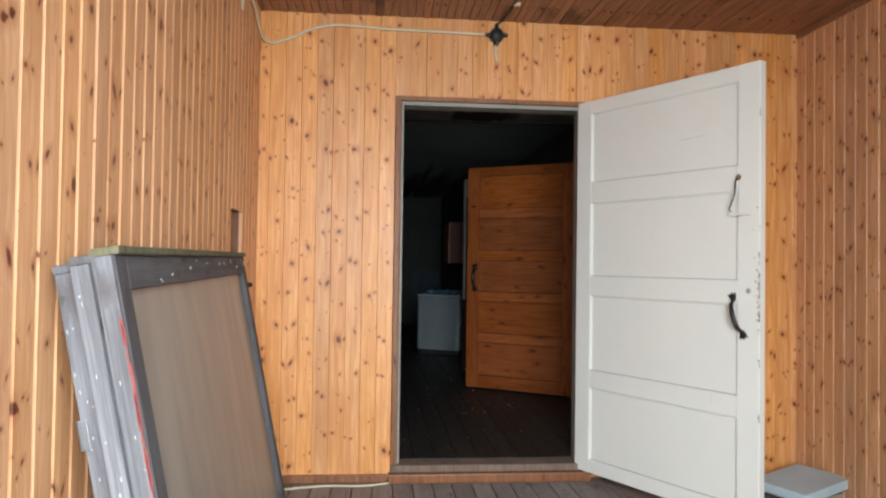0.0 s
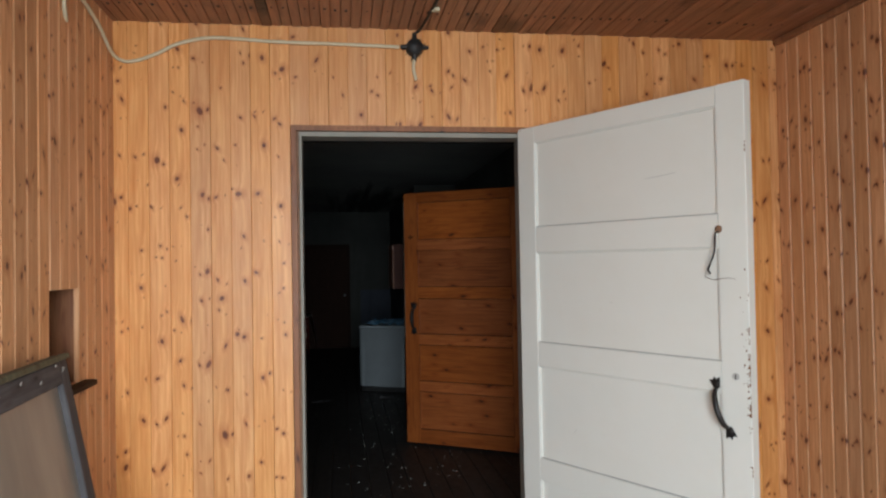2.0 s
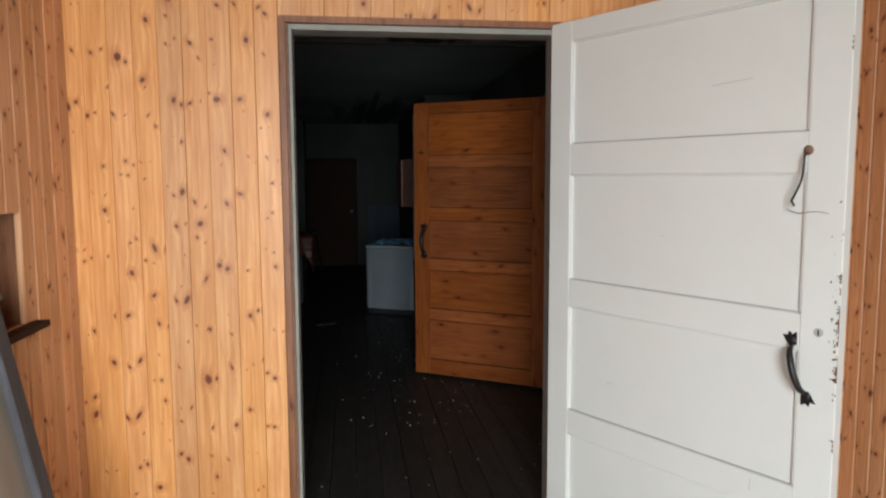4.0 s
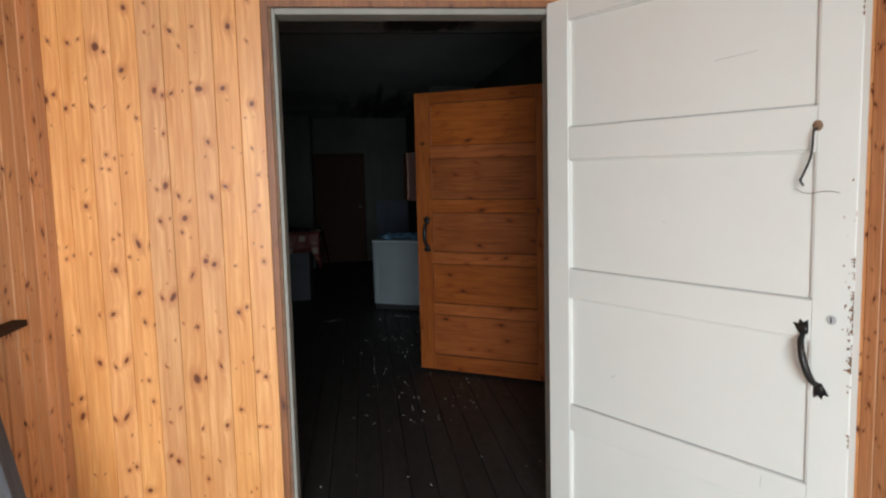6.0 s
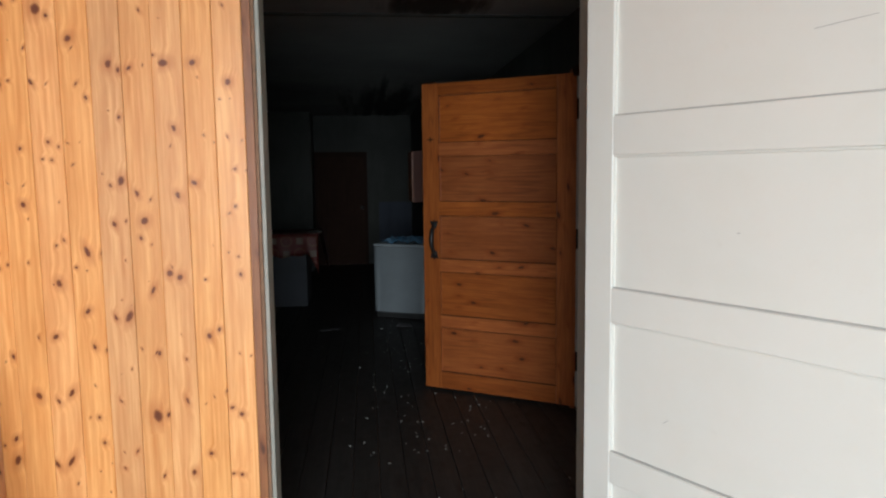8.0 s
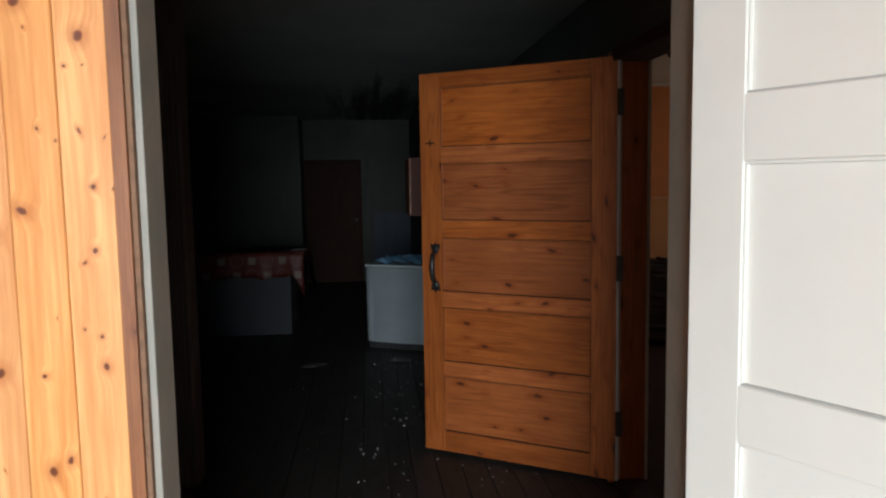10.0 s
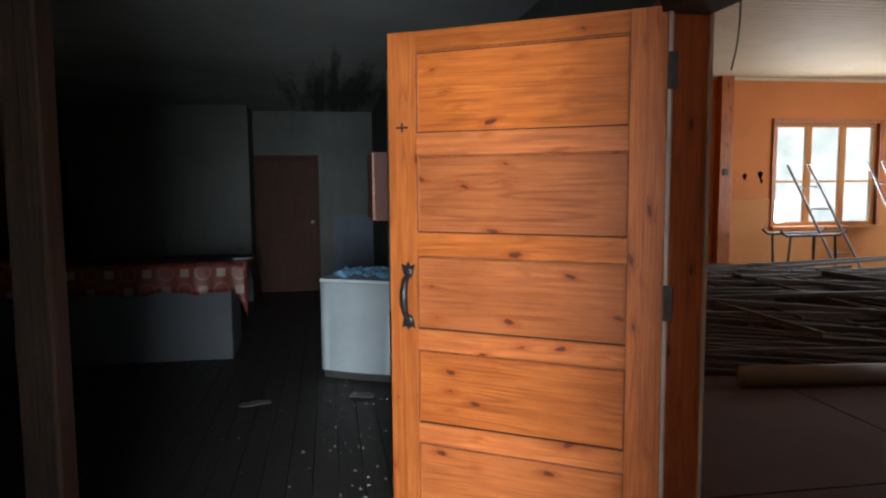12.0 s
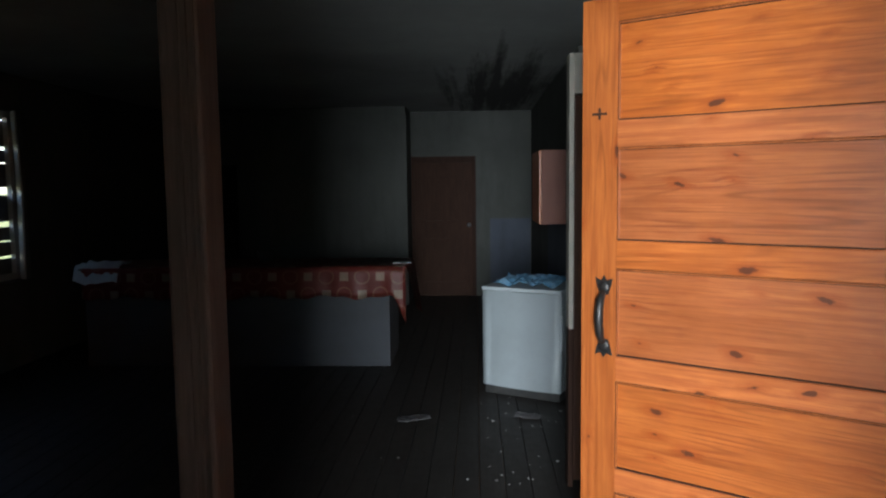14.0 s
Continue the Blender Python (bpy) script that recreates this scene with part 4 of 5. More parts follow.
# unseen wall, added to block daylight leaking round the back door
structure("wall_back_outer", box(-0.6, KY + 0.151, -0.2, PX0, KY + 0.25, CEIL + 0.1), FACADE, "unseen wall added behind the back door to stop daylight", "wall")
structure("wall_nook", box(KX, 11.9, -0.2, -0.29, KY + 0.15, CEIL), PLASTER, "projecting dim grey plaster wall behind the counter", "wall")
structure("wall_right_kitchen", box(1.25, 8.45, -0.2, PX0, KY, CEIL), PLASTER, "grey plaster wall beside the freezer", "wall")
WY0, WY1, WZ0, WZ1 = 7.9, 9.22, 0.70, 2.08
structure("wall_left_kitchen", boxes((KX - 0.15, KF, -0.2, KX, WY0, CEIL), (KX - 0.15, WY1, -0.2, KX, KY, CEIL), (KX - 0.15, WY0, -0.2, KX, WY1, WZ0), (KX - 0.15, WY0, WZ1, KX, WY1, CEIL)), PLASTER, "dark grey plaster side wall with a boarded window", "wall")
structure("ceiling_kitchen", boxes((KX - 0.15, KF, CEIL, PX0, KY + 0.15, CEIL + 0.1)), MOULD, "grey ceiling board spotted with black mould", "ceiling")
for y in (5.46,):
    structure("trim_ceiling_batten", box(KX, y, CEIL - 0.008, PX0 - 0.002, y + 0.05, CEIL + 0.001, 0.002), PLASTER, "thin grey batten over a ceiling joint", "trim")

bd = thing("back_door", "dark brown closed wooden door in the back wall", "door", pose(BX0, KY + 0.02, 0.0))
plank(bd, pose(0.41, 0, 0.0), 0.818, BZ - 0.001, 0.04, BROWN_DOOR, "leaf")
for z0, z1 in ((0.15, 0.75), (0.95, 1.55)):
    part("moulding", boxes((0.12, -0.012, z0, 0.70, 0.0, z0 + 0.03), (0.12, -0.012, z1 - 0.03, 0.70, 0.0, z1), (0.12, -0.012, z0 + 0.03, 0.15, 0.0, z1 - 0.03), (0.67, -0.012, z0 + 0.03, 0.70, 0.0, z1 - 0.03)), BROWN_DOOR, bd)
bm = bmesh.new()
bmesh.ops.create_uvsphere(bm, u_segments=12, v_segments=8, radius=0.026)
part("knob", bm, STEEL, bd, "pale metal knob", pose(0.76, -0.035, 0.92), True)
structure("trim_back_door", boxes((BX0 - 0.0, KY - 0.02, 0, BX0 + 0.06, KY, BZ + 0.06), (BX1 - 0.02, KY - 0.02, 0, BX1 + 0.03, KY, BZ + 0.06), (BX0 + 0.06, KY - 0.02, BZ - 0.02, BX1 - 0.02, KY, BZ + 0.06)), BROWN_DOOR, "dark brown frame of the back door", "trim")
structure("trim_nook_edge", box(-0.30, 11.885, 0.0, -0.275, 11.91, CEIL - 0.1, 0.003), PLASTER, "grey corner strip of the projecting wall", "trim")

post = thing("timber_post", "grooved brown timber post between floor and ceiling", "post", pose(-0.275, 5.58, 0))
part("shaft", box(-0.085, -0.075, 0, 0.035, 0.075, CEIL, 0.012), POST_WOOD, post)
for x in (-0.030, -0.004, 0.018):
    part("bead", box(x - 0.006, -0.082, 0, x + 0.006, -0.074, CEIL, 0.003), POST_WOOD, post)

# boarded window in the kitchen's side wall
w1 = structure("window_1", boxes((KX - 0.13, WY0, WZ0, KX - 0.09, WY0 + 0.05, WZ1), (KX - 0.13, WY1 - 0.05, WZ0, KX - 0.09, WY1, WZ1), (KX - 0.13, WY0 + 0.05, WZ0, KX - 0.09, WY1 - 0.05, WZ0 + 0.05), (KX - 0.13, WY0 + 0.05, WZ1 - 0.05, KX - 0.09, WY1 - 0.05, WZ1)),
               WHITE_FRAME, "kitchen window boarded with uneven horizontal planks", "window")
rng = random.Random(9)
z = WZ0 - 0.02
while z < WZ1 - 0.03:
    h = rng.uniform(0.100, 0.118)
    part("board", box(KX - 0.145, WY0 + 0.001, z, KX - 0.133, WY1 - 0.001, z + h, 0.003), OLD_WOOD, w1, "", pose(0, 0, 0, rng.uniform(-0.25, 0.25)))
    z += h + rng.uniform(0.011, 0.017)
tagged(obj("net_curtain", tube(smooth_line([(KX - 0.03, WY1 - 0.06, WZ0), (KX - 0.02, WY1 - 0.05, 1.4), (KX - 0.03, WY1 - 0.06, WZ1)], 5), 0.04, 10, 0.35), WHITE_FRAME, smooth=True), "narrow gathered pale curtain beside the window", "curtain")

# near-black box in place of a dark opening in the wall behind the counter
nc = thing("dark_opening_box", "tall near-black box in place of a dark opening in the grey wall", "cupboard", pose(-2.60, 11.70, 0))
part("carcass", box(0.0, 0.02, 0.0, 0.28, 0.195, 1.70, 0.005), NEAR_BLACK, nc)
part("door", box(0.008, 0.0, 0.06, 0.272, 0.0195, 1.69, 0.004), NEAR_BLACK, nc)
part("knob", tube([(0.25, 0.0, 0.95), (0.25, -0.02, 0.95)], [0.006, 0.011], 10), IRON, nc)

# counter and cloth
CX0, CX1, CY0, CY1, CZ = -2.62, -0.15, 9.0, 9.62, 0.80
counter = thing("counter", "long grey painted board counter in the dim kitchen", "counter", pose(CX0, CY0, 0))
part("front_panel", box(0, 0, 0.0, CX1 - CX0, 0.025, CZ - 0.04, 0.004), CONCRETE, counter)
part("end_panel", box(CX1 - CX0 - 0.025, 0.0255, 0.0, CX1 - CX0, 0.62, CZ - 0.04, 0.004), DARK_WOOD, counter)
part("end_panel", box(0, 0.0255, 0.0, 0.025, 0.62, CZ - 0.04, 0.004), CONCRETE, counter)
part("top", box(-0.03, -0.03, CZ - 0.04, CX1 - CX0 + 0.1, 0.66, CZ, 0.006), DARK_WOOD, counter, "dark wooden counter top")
bm = bmesh.new()
uv = bm.loops.layers.uv.new("uv")
NU = 90
cols = []
for i in range(NU + 1):
    u = i / NU
    x = CX0 + 0.0 + u * (CX1 + 0.135 - CX0)
    corner = max(0.0, (u - 0.955) / 0.045)
    drop = 0.235 + 0.012 * math.sin(u * 31) + 0.008 * math.sin(u * 83) + 0.22 * corner ** 1.5
    wave = 0.010 * math.sin(u * 47) + 0.006 * math.sin(u * 113)
    col = [((x, CY1 + 0.02, CZ + 0.004), 0.7), ((x, CY0 + 0.0, CZ + 0.005), 0.08), ((x, CY0 - 0.036, CZ + 0.002), 0.03)]
    for k in range(1, 7):
        f = k / 6
        col.append(((x, CY0 - 0.040 - (0.006 + wave) * f, CZ - drop * f), -drop * f))
    cols.append([(bm.verts.new(p), (x, v)) for p, v in col])
for a, b in zip(cols, cols[1:]):
    for k in range(len(a) - 1):
        four = (a[k], a[k + 1], b[k + 1], b[k])
        f = bm.faces.new([q[0] for q in four])
        for loop, q in zip(f.loops, four):
            loop[uv].uv = q[1]
last = cols[-1]
side = [[(bm.verts.new((q[0].co.x + 0.008 + 0.012 * k, q[0].co.y, CZ + 0.003 - 0.055 * k * (1 + 0.5 * (j == 0)))), (q[1][0] + 0.055 * k, q[1][1])) for j, q in enumerate(last[:2])] for k in range(1, 7)]
prev = last[:2]
for row in side:
    four = (prev[0], prev[1], row[1], row[0])
    f = bm.faces.new([q[0] for q in four])
    for loop, q in zip(f.loops, four):
        loop[uv].uv = q[1]
    prev = row
bmesh.ops.solidify(bm, geom=bm.faces[:], thickness=0.0025)
tagged(obj("tablecloth", bm, CLOTH, smooth=True), "red oilcloth with cream medallions hanging over the counter", "tablecloth")
rng = random.Random(12)
bm = bmesh.new()
bmesh.ops.create_grid(bm, x_segments=14, y_segments=10, size=0.5)
for v in bm.verts:
    v.co = Vector((v.co.x * 0.36, v.co.y * 0.3, 0.03 + 0.035 * noise.noise(v.co * 7)))
    if v.co.y < -0.1:
        v.co.z -= (-0.1 - v.co.y) * 2.6
bmesh.ops.solidify(bm, geom=bm.faces[:], thickness=0.003)
tagged(obj("rag", bm, FOAM, m=pose(CX0 + 0.12, CY0 + 0.085, CZ), smooth=True), "crumpled pale blue rag at the counter end", "rag")
bowl = bmesh.new()
bmesh.ops.create_cone(bowl, segments=20, radius1=0.05, radius2=0.075, depth=0.09)
tagged(obj("bowl", bowl, BLACK, m=pose(-1.25, 9.4, CZ + 0.053)), "small dark bowl on the cloth", "bowl")
tagged(obj("paper_sheet", box(-0.075, -0.05, 0, 0.075, 0.05, 0.004), WHITE_FRAME, m=pose(-0.06, 9.2, CZ + 0.0085)), "thin white sheet at the counter corner", "paper")

# freezer
fz = thing("freezer", "small white under-counter freezer, turned at an angle", "freezer", pose(0.585, 8.29, 0, 0, 0, -27))
FW, FD, FH = 0.56, 0.56, 0.745
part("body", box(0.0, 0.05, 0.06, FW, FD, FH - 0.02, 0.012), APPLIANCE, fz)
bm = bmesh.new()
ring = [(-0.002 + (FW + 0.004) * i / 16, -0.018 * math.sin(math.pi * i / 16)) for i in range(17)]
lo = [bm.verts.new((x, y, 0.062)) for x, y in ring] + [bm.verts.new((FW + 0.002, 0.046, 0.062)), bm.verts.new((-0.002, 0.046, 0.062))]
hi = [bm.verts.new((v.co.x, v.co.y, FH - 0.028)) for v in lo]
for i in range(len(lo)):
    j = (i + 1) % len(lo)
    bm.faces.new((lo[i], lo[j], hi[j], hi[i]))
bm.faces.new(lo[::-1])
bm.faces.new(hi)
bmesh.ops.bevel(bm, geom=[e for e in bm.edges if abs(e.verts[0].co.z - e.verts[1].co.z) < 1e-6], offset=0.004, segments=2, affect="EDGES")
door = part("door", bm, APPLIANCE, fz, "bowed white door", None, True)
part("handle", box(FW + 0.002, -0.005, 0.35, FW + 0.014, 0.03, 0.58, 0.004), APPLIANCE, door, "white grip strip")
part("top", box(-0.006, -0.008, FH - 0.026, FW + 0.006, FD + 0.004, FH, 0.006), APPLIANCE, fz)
part("plinth", box(0.01, 0.012, 0.0, FW - 0.01, FD - 0.01, 0.058, 0.004), BLACK, fz, "dark base plinth")
bm = bmesh.new()
bmesh.ops.create_grid(bm, x_segments=22, y_segments=18, size=0.5)
for v in bm.verts:
    v.co = Vector((v.co.x * 0.44, v.co.y * 0.38, 0.03 + 0.045 * noise.noise(v.co * 6) + 0.02 * noise.noise(v.co * 15)))
    v.co.z = max(v.co.z, 0.004)
bmesh.ops.solidify(bm, geom=bm.faces[:], thickness=0.003)
tagged(obj("plastic_sheet", bm, FOIL, m=pose(0.93, 8.38, FH, 0, 0, -20)), "crumpled blue plastic sheet on the freezer", "plastic sheet")

cab = thing("wall_cabinet", "small red-brown laminate wall cabinet hung on plaster", "cabinet", pose(1.0, 8.66, 1.14))
part("body", box(0.02, 0.0, 0.0, 0.25, 0.62, 0.54, 0.004), PINK, cab)
part("door", box(0.0, 0.003, 0.003, 0.018, 0.617, 0.537, 0.003), DOOR_PINE, cab)
# thin sheets tint these stretches of wall a darker blue-grey
structure("panel_splash", box(1.24, 8.46, 0.0, 1.249, 10.4, 1.12), BLUE_GREY_DARK, "dark blue-grey stretch of wall behind the freezer", "panel")
structure("panel_splash_back", box(0.72, KY - 0.008, 0.0, 1.24, KY - 0.001, 1.0), BLUE_GREY_DARK, "dark blue-grey stretch of the back wall", "panel")

cup = thing("tall_cupboard", "tall white cupboard with a dark brown door", "cupboard", pose(0.968, 6.75, 0))
part("side_panel", box(0.0, 0.0, 0.76, 0.024, 0.10, 2.02, 0.004), JAMB_PAINT, cup, "white side panel")
part("lower_panel", box(0.0, 0.0, 0.0, 0.024, 0.10, 0.758, 0.004), BROWN_DOOR, cup, "dark brown lower side panel")
part("head", box(0.0242, 0.0, 1.84, 0.74, 0.16, 2.02, 0.004), JAMB_PAINT, cup, "white top board")
part("door", box(0.026, 0.01, 0.03, 0.735, 0.035, 1.835, 0.004), BROWN_DOOR, cup, "dark brown door")
part("back", box(0.037, 0.13, 0.0, 0.735, 0.155, 1.84), JAMB_PAINT, cup)

# litter on the floor: paint flakes and a few scraps
rng = random.Random(31)
bm = bmesh.new()
for i in range(170):
    if i < 105:
        x, y = rng.gauss(0.85, 0.28), rng.uniform(4.6, 8.2)
    else:
        x, y = rng.uniform(-0.2, 1.6), rng.uniform(3.7, 7.2)
    s = rng.uniform(0.0022, 0.0075) * (1.6 if rng.random() < 0.08 else 1)
    a = rng.uniform(0, 6.28)
    lo = [Vector((x + s * math.cos(a + q) * rng.uniform(0.6, 1.2), y + s * 1.4 * math.sin(a + q), 0.0015)) for q in (0, 1.5, 3.1, 4.6)]
    bot = [bm.verts.new(p) for p in lo]
    top = [bm.verts.new(p + Vector((0, 0, 0.0025))) for p in lo]
    bm.faces.new(top)
    for k in range(4):
        bm.faces.new((bot[k], bot[(k + 1) % 4], top[(k + 1) % 4], top[k]))
tagged(obj("paint_flakes", bm, FLAKE), "pale paint flakes scattered on the dark floor", "litter", kind="stuff")
for x, y, rz, w in ((0.15, 7.7, 20, 0.2), (0.85, 7.75, -10, 0.16)):
    bm = bmesh.new()
    bmesh.ops.create_grid(bm, x_segments=8, y_segments=4, size=0.5)
    for v in bm.verts:
        v.co = Vector((v.co.x * w, v.co.y * 0.09, 0.012 + 0.018 * abs(noise.noise(v.co * 9 + Vector((x, y, 0))))))
    bmesh.ops.solidify(bm, geom=bm.faces[:], thickness=0.003)
    tagged(obj("paper_scrap", bm, DARK_WOOD, m=pose(x, y, 0, 0, 0, rz)), "crumpled dirty paper scrap on the floor", "paper", "paper scraps")

# ---- partition and hall ----
structure("wall_partition", boxes((PX0, KF, -0.2, PX1, DY0, HZ), (PX0, DY1 + 0.02, -0.2, PX1, HY + 0.15, HZ), (PX0, DY0, 2.04, PX1, DY1 + 0.02, HZ)), PLASTER, "partition wall between kitchen and hall", "wall")
fr = structure("door_frame_partition", boxes((PX0 - 0.025, DY1 - 0.03, 0, PX1 + 0.02, DY1 + 0.019, 2.03)), FRAME_PINE, "varnished pine frame of the inner doorway", "door frame")
plank(fr, pose(PX0 + 0.052, DY1 - 0.034, 0), 0.15, 2.0, 0.003, FRAME_PINE, "lining", 0.001)
part("head", box(PX0 - 0.025, DY0, 1.985, PX1 + 0.02, DY1 - 0.031, 2.038, 0.003), BROWN_DOOR, fr, "dark pine head board")
part("jamb", box(PX0 - 0.025, DY0 + 0.001, 0, PX1 + 0.02, DY0 + 0.045, 1.984, 0.003), JAMB_PAINT, fr, "pale painted jamb")
part("architrave", box(PX1 + 0.0205, DY1 - 0.035, 0, PX1 + 0.035, DY1 + 0.06, 2.06, 0.003), JAMB_PAINT, fr, "pale outer edge strip")
part("threshold", box(PX0, DY0 + 0.046, 0.0, PX1, DY1 - 0.031, 0.015, 0.004), BROWN_DOOR, fr)

hf = structure("floor_hall", box(PX1, KF, -0.2, HX + 0.15, HY + 0.15, -0.001), HALL_FLOOR, "dusty brown hall floor of large sheets, darkened for shadow", "floor")
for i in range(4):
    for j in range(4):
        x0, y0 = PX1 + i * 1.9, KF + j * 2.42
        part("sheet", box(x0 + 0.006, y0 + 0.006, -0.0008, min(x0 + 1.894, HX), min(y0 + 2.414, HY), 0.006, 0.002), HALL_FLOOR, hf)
HWX0, HWX1, HWZ0, HWZ1 = 6.40, 7.90, 0.83, 2.17
structure("wall_hall_back", boxes((PX1, HY, 1.19, HWX0, HY + 0.15, HZ), (HWX1, HY, 1.19, HX, HY + 0.15, HZ), (HWX0, HY, HWZ1, HWX1, HY + 0.15, HZ)), ORANGE_WALL, "orange board wall of the hall with a wide window", "wall")
structure("wall_hall_back_low", boxes((PX1, HY - 0.012, -0.2, HWX0, HY + 0.15, 1.185), (HWX1, HY - 0.012, -0.2, HX, HY + 0.15, 1.185), (HWX0, HY - 0.012, -0.2, HWX1, HY + 0.15, HWZ0)), OCHRE_WALL, "ochre lower panelling of the hall wall", "wall")
structure("wall_hall_front", box(PX1, KF - 0.08, -0.2, HX + 0.15, KF, HZ), ORANGE_WALL, "plain orange board wall closing the hall", "wall")
structure("wall_hall_right", boxes((HX, KF, -0.2, HX + 0.15, HY + 0.15, 0.8), (HX, KF, 2.2, HX + 0.15, HY + 0.15, HZ), (HX, KF, 0.8, HX + 0.15, 5.4, 2.2), (HX, 9.6, 0.8, HX + 0.15, HY + 0.15, 2.2)), ORANGE_WALL, "orange board wall with a long window", "wall")
structure("wall_hall_face", box(PX1 + 0.001, DY1 + 0.08, 0.0, PX1 + 0.012, HY - 0.014, HZ), ORANGE_WALL, "orange boards on the hall side of the partition", "wall")
bm = boxes((PX1, KF, HZ + 0.02, HX + 0.15, HY + 0.15, HZ + 0.1))
y = KF
while y < HY:
    box_into(bm, PX1, y, HZ, HX, y + 0.075, HZ + 0.021)
    y += 0.1
structure("ceiling_hall", bm, PALE_CEIL, "pale ceiling of narrow strips in the hall", "ceiling")
structure("beam_hall", box(5.55, HY - 0.13, 0, 5.72, HY - 0.013, HZ, 0.006), DOOR_PINE, "dark orange timber pilaster on the hall wall", "beam")
structure("trim_hall_ceiling", box(PX1 + 0.02, HY - 0.03, HZ - 0.04, 5.54, HY - 0.001, HZ - 0.001, 0.004), PALE_CEIL, "pale cornice strip", "trim")
structure("trim_hall_ceiling_2", box(5.73, HY - 0.03, HZ - 0.04, HX, HY - 0.001, HZ - 0.001, 0.004), PALE_CEIL, "pale cornice strip", "trim")
win = structure("window_2", boxes((HWX0 - 0.05, HY - 0.03, HWZ0 - 0.05, HWX0, HY + 0.02, HWZ1 + 0.05), (HWX1, HY - 0.03, HWZ0 - 0.05, HWX1 + 0.05, HY + 0.02, HWZ1 + 0.05), (HWX0, HY - 0.03, HWZ1, HWX1, HY + 0.02, HWZ1 + 0.05)), DOOR_PINE, "wide window with orange wooden frame", "window")
part("window_sill", box(HWX0 - 0.06, HY - 0.10, HWZ0 - 0.04, HWX1 + 0.06, HY + 0.05, HWZ0, 0.005), OCHRE_WALL, win)
for i in range(3):
    a = HWX0 + 0.5 * i
    fr2 = part("window_frame", boxes((a, HY + 0.03, HWZ0, a + 0.045, HY + 0.07, HWZ1), (a + 0.455, HY + 0.03, HWZ0, a + 0.4995, HY + 0.07, HWZ1), (a + 0.045, HY + 0.03, HWZ1 - 0.05, a + 0.455, HY + 0.07, HWZ1), (a + 0.045, HY + 0.03, HWZ0, a + 0.455, HY + 0.07, HWZ0 + 0.05), (a + 0.045, HY + 0.035, 1.40, a + 0.455, HY + 0.06, 1.425)), OCHRE_WALL, win)
    pane = part("pane", box(a + 0.04, HY + 0.048, HWZ0 + 0.04, a + 0.46, HY + 0.052, HWZ1 - 0.04), PANE, fr2)
    pane.visible_shadow = False
for x, z, r in ((5.98, 1.48, 0.03), (6.2, 1.5, 0.035), (6.22, 1.42, 0.02), (5.2, 1.45, 0.018), (5.32, 1.38, 0.014)):
    bm = bmesh.new()
    vs = [bm.verts.new((x + r * (1 + 0.35 * math.sin(3 * a + x)) * math.cos(a), HY - 0.003, z + r * 1.5 * math.sin(a))) for a in (2 * math.pi * k / 12 for k in range(12))]
    bm.faces.new(vs)
    bmesh.ops.solidify(bm, geom=bm.faces[:], thickness=0.002)
    structure("trim_hole", bm, BROWN_DOOR, "dark ragged hole in the orange board", "hole")
structure("trim_switch", box(5.60, HY - 0.145, 1.50, 5.66, HY - 0.131, 1.58, 0.003), BLACK, "small dark socket box on the pilaster", "socket")
tagged(obj("hanging_wire", tube(smooth_line([(3.32, 7.4, HZ), (3.325, 7.41, 2.5), (3.30, 7.4, 2.3), (3.28, 7.42, 2.16)], 5), 0.006, 6), BLACK, smooth=True), "dark wire hanging from the hall ceiling", "wire")
lampb = tagged(obj("ceiling_hook", tube(smooth_line([(3.6, 8.9, HZ), (3.6, 8.9, HZ - 0.08), (3.66, 8.9, HZ - 0.11)], 4), 0.02, 8), BLACK, smooth=True), "dark lamp stub under the hall ceiling", "lamp stub")

# heap of laths
rng = random.Random(77)
pile = thing("lath_heap", "large heap of old wooden laths on the hall floor", "lath heap", pose(0, 0, 0))
# sheet under the laths, near black to hold the backlit heap's shade
core = bmesh.new()
bmesh.ops.create_grid(core, x_segments=40, y_segments=24, size=0.5)
for v in core.verts:
    u, w = v.co.x, v.co.y
    env = max(0.0, 1 - (abs(u) * 2) ** 5) * max(0.0, min(1.0, (w + 0.5) * 2.2)) * max(0.0, 1 - (max(0, w) * 2) ** 5)
    v.co = Vector((4.6 + u * 5.0 + w * 0.4, 9.1 + w * 2.4, env * (0.43 + 0.09 * noise.noise(Vector((u * 9, w * 6, 2))))))
part("heap_core", core, NEAR_BLACK, pile, "near-black sheet under the laths, shade put into its colour", None, True)
for i in range(240):
    w = rng.random()
    y = 7.95 + 2.2 * w
    zmax = 0.50 * min(1.0, (y - 7.75) / 1.15) + 0.03
    z = zmax * rng.uniform(0.82, 1.04)
    turn = rng.choice((-58, -46, -36, -26, -14, -4, 8)) + rng.gauss(0, 5)
    if y < 8.9:
        turn *= 0.3
    l = rng.choice((1.0, 1.4, 1.8)) if turn < -20 else rng.choice((1.2, 1.8, 2.4, 3.0))
    x = rng.uniform(2.6, 6.0 - 0.4 * l) if y > 8.7 else rng.uniform(2.5, 3.3)
    fall = math.degrees(math.atan(0.22 * max(0.0, -math.sin(radians(turn)))))
    mm = Matrix.Translation((x, y, z)) @ pose(0, 0, 0, 0, 90 + fall + rng.gauss(0.6, 1.2), turn)
    wd = rng.choice((0.03, 0.045, 0.06))
    plank(pile, mm, wd, l, 0.02, PILE_WOOD, "lath", 0.003)
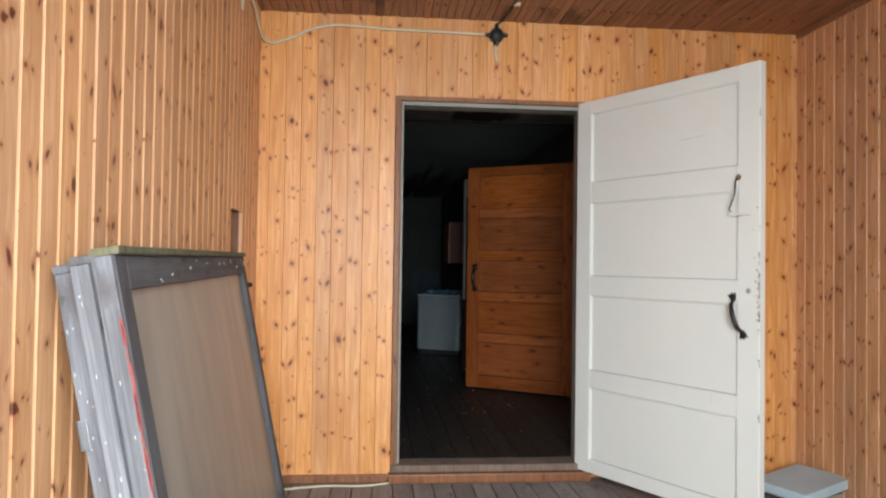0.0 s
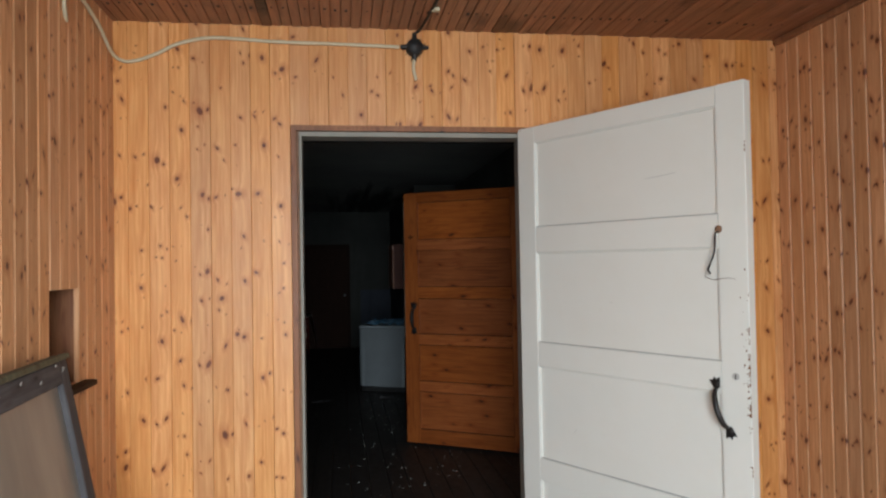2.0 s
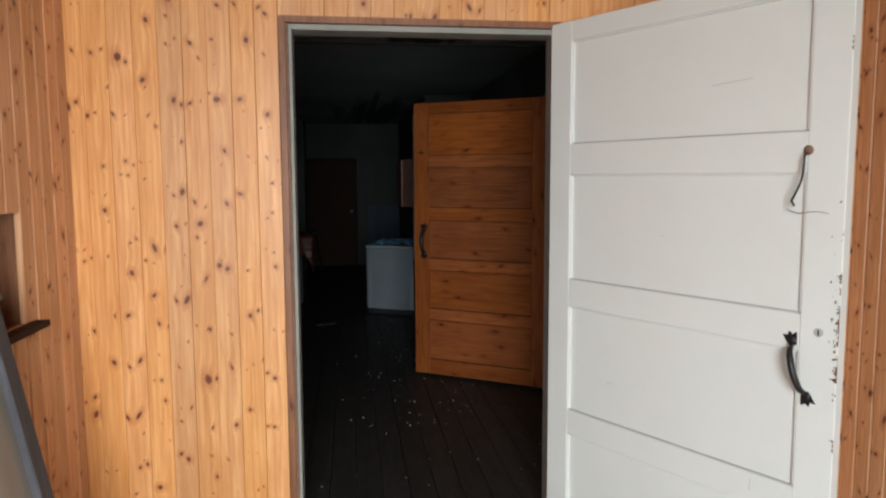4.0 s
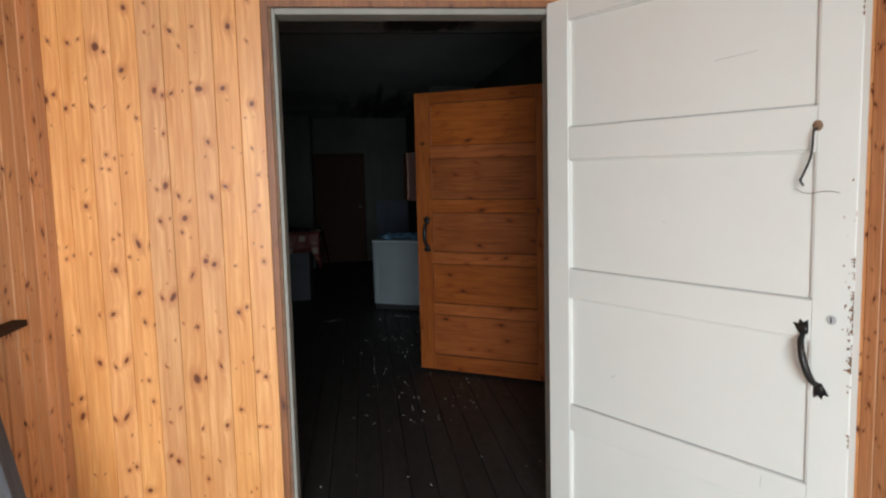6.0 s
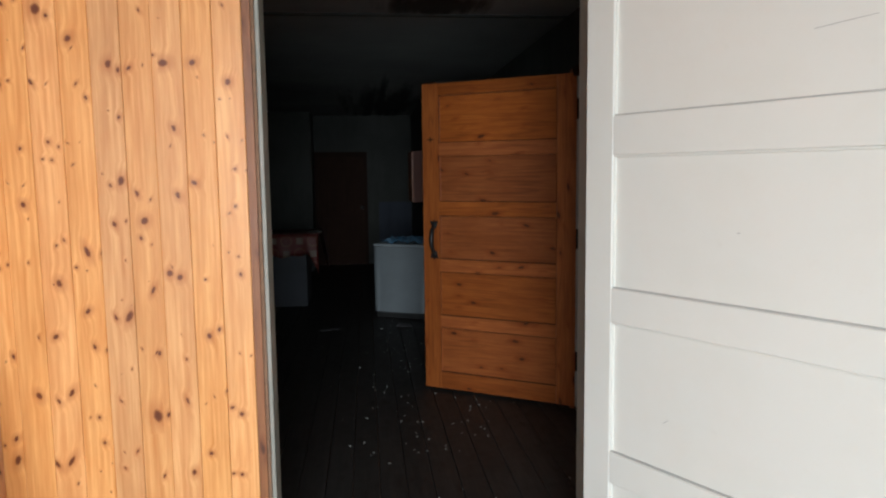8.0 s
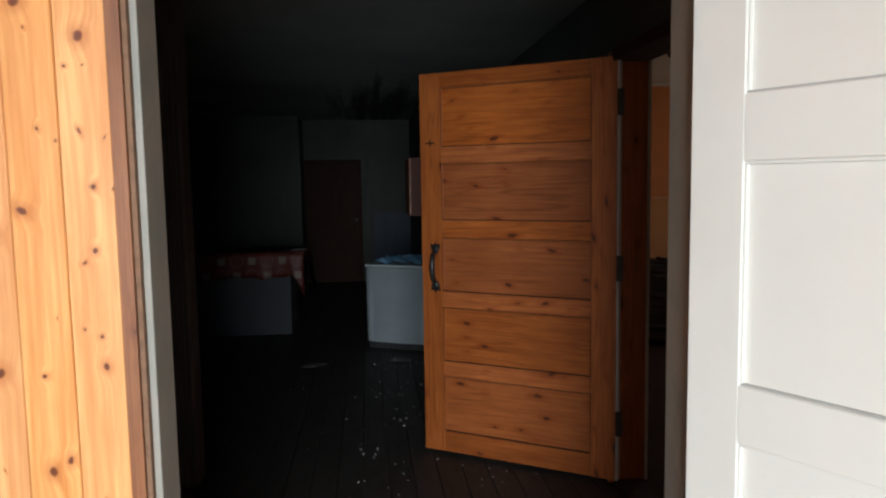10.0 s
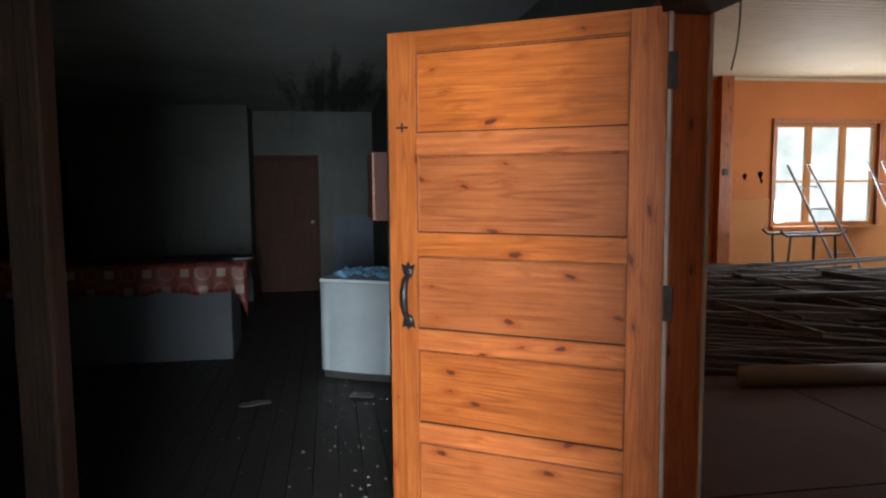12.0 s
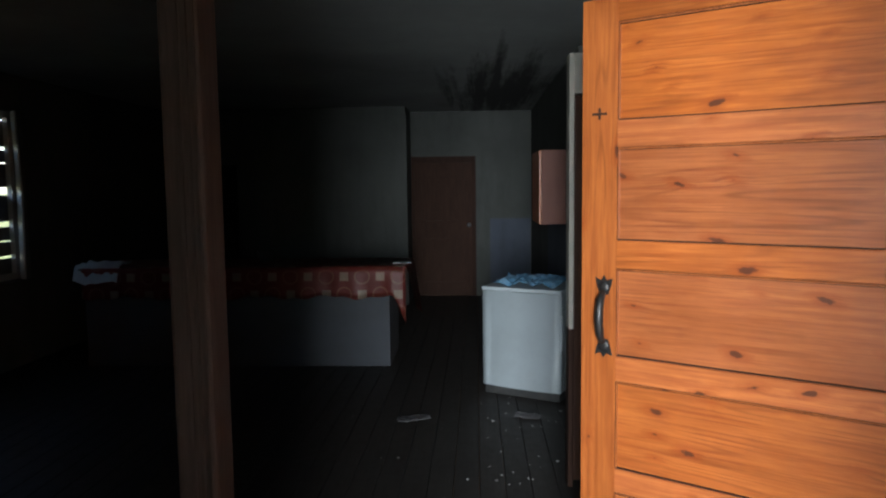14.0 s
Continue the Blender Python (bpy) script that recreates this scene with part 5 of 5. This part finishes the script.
for i in range(20):
    l = rng.choice((1.2, 1.8))
    plank(pile, Matrix.Translation((rng.uniform(2.8, 5.0), rng.uniform(8.1, 8.5), 0.03 + 0.008 * i)) @ pose(0, 0, 0, 0, 90 + rng.gauss(0, 3), rng.gauss(6, 9)), 0.05, l, 0.02, PILE_WOOD, "lath", 0.003)
roll = thing("paper_roll", "pale grey roll lying on the hall floor", "roll", pose(3.48, 7.5, 0.075))
part("roll", tube([(0, 0, 0), (1.7, -0.2, 0)], 0.075, 20), ROLL, roll, "", None, True)


def ladder(name, label, foot, top, width, side):
    t = thing(name, label, "ladder")
    f, p, s = Vector(foot), Vector(top), Vector(side).normalized() * width
    for k in (0, 1):
        part("rail", tube([f + s * k, p + s * k * 0.8], 0.016, 8), STEEL, t)
    for k in range(1, 6):
        u = k / 6
        a, b = f.lerp(p, u), (f + s).lerp(p + s * 0.8, u)
        part("rung", tube([a, b], 0.011, 6), STEEL, t)
    return t


ladder("stepladder", "thin grey metal stepladder leaning by the window", (6.98, 10.75, 0.0), (6.20, 10.95, 1.62), 0.30, (1, -0.25, 0))
ladder("stepladder", "pale metal ladder leaning by the window", (8.0, 10.7, 0.0), (7.42, 11.1, 1.66), 0.32, (1, 0.2, 0))
tagged(obj("white_board", box(-0.12, -0.008, 0, 0.12, 0.008, 0.75, 0.003), WHITE_FRAME, m=pose(7.75, 10.6, 0.45, -14, 24, 0)), "white narrow board leaning on the ladder", "board")
# trestle shape that stands in for an upturned seat frame
trestle = thing("upturned_seat_frame", "thin dark metal frame of an upturned seat, built as a trestle", "trestle", pose(5.95, 10.6, 0))
part("top_bar", tube([(-0.05, 0, 0.84), (0.02, 0, 0.78), (0.72, 0, 0.78), (0.80, 0, 0.84)], 0.017, 8), IRON, trestle)
part("top_bar", tube([(-0.05, 0.35, 0.84), (0.02, 0.35, 0.78), (0.72, 0.35, 0.78), (0.80, 0.35, 0.84)], 0.017, 8), IRON, trestle)
for x, y, dx in ((0.08, 0, -0.06), (0.66, 0, 0.05), (0.08, 0.35, 0.04), (0.66, 0.35, -0.02), (0.38, 0.0, 0.02)):
    part("leg", tube([(x, y, 0.78), (x + dx, y, 0.0)], 0.015, 8), IRON, trestle)

# roof over the whole house
structure("roof", boxes((KX - 0.6, BACK - 0.4, 2.86, HX + 0.6, KY + 0.6, 2.96)), ROOFING, "dark felt roof over the house", "roof")
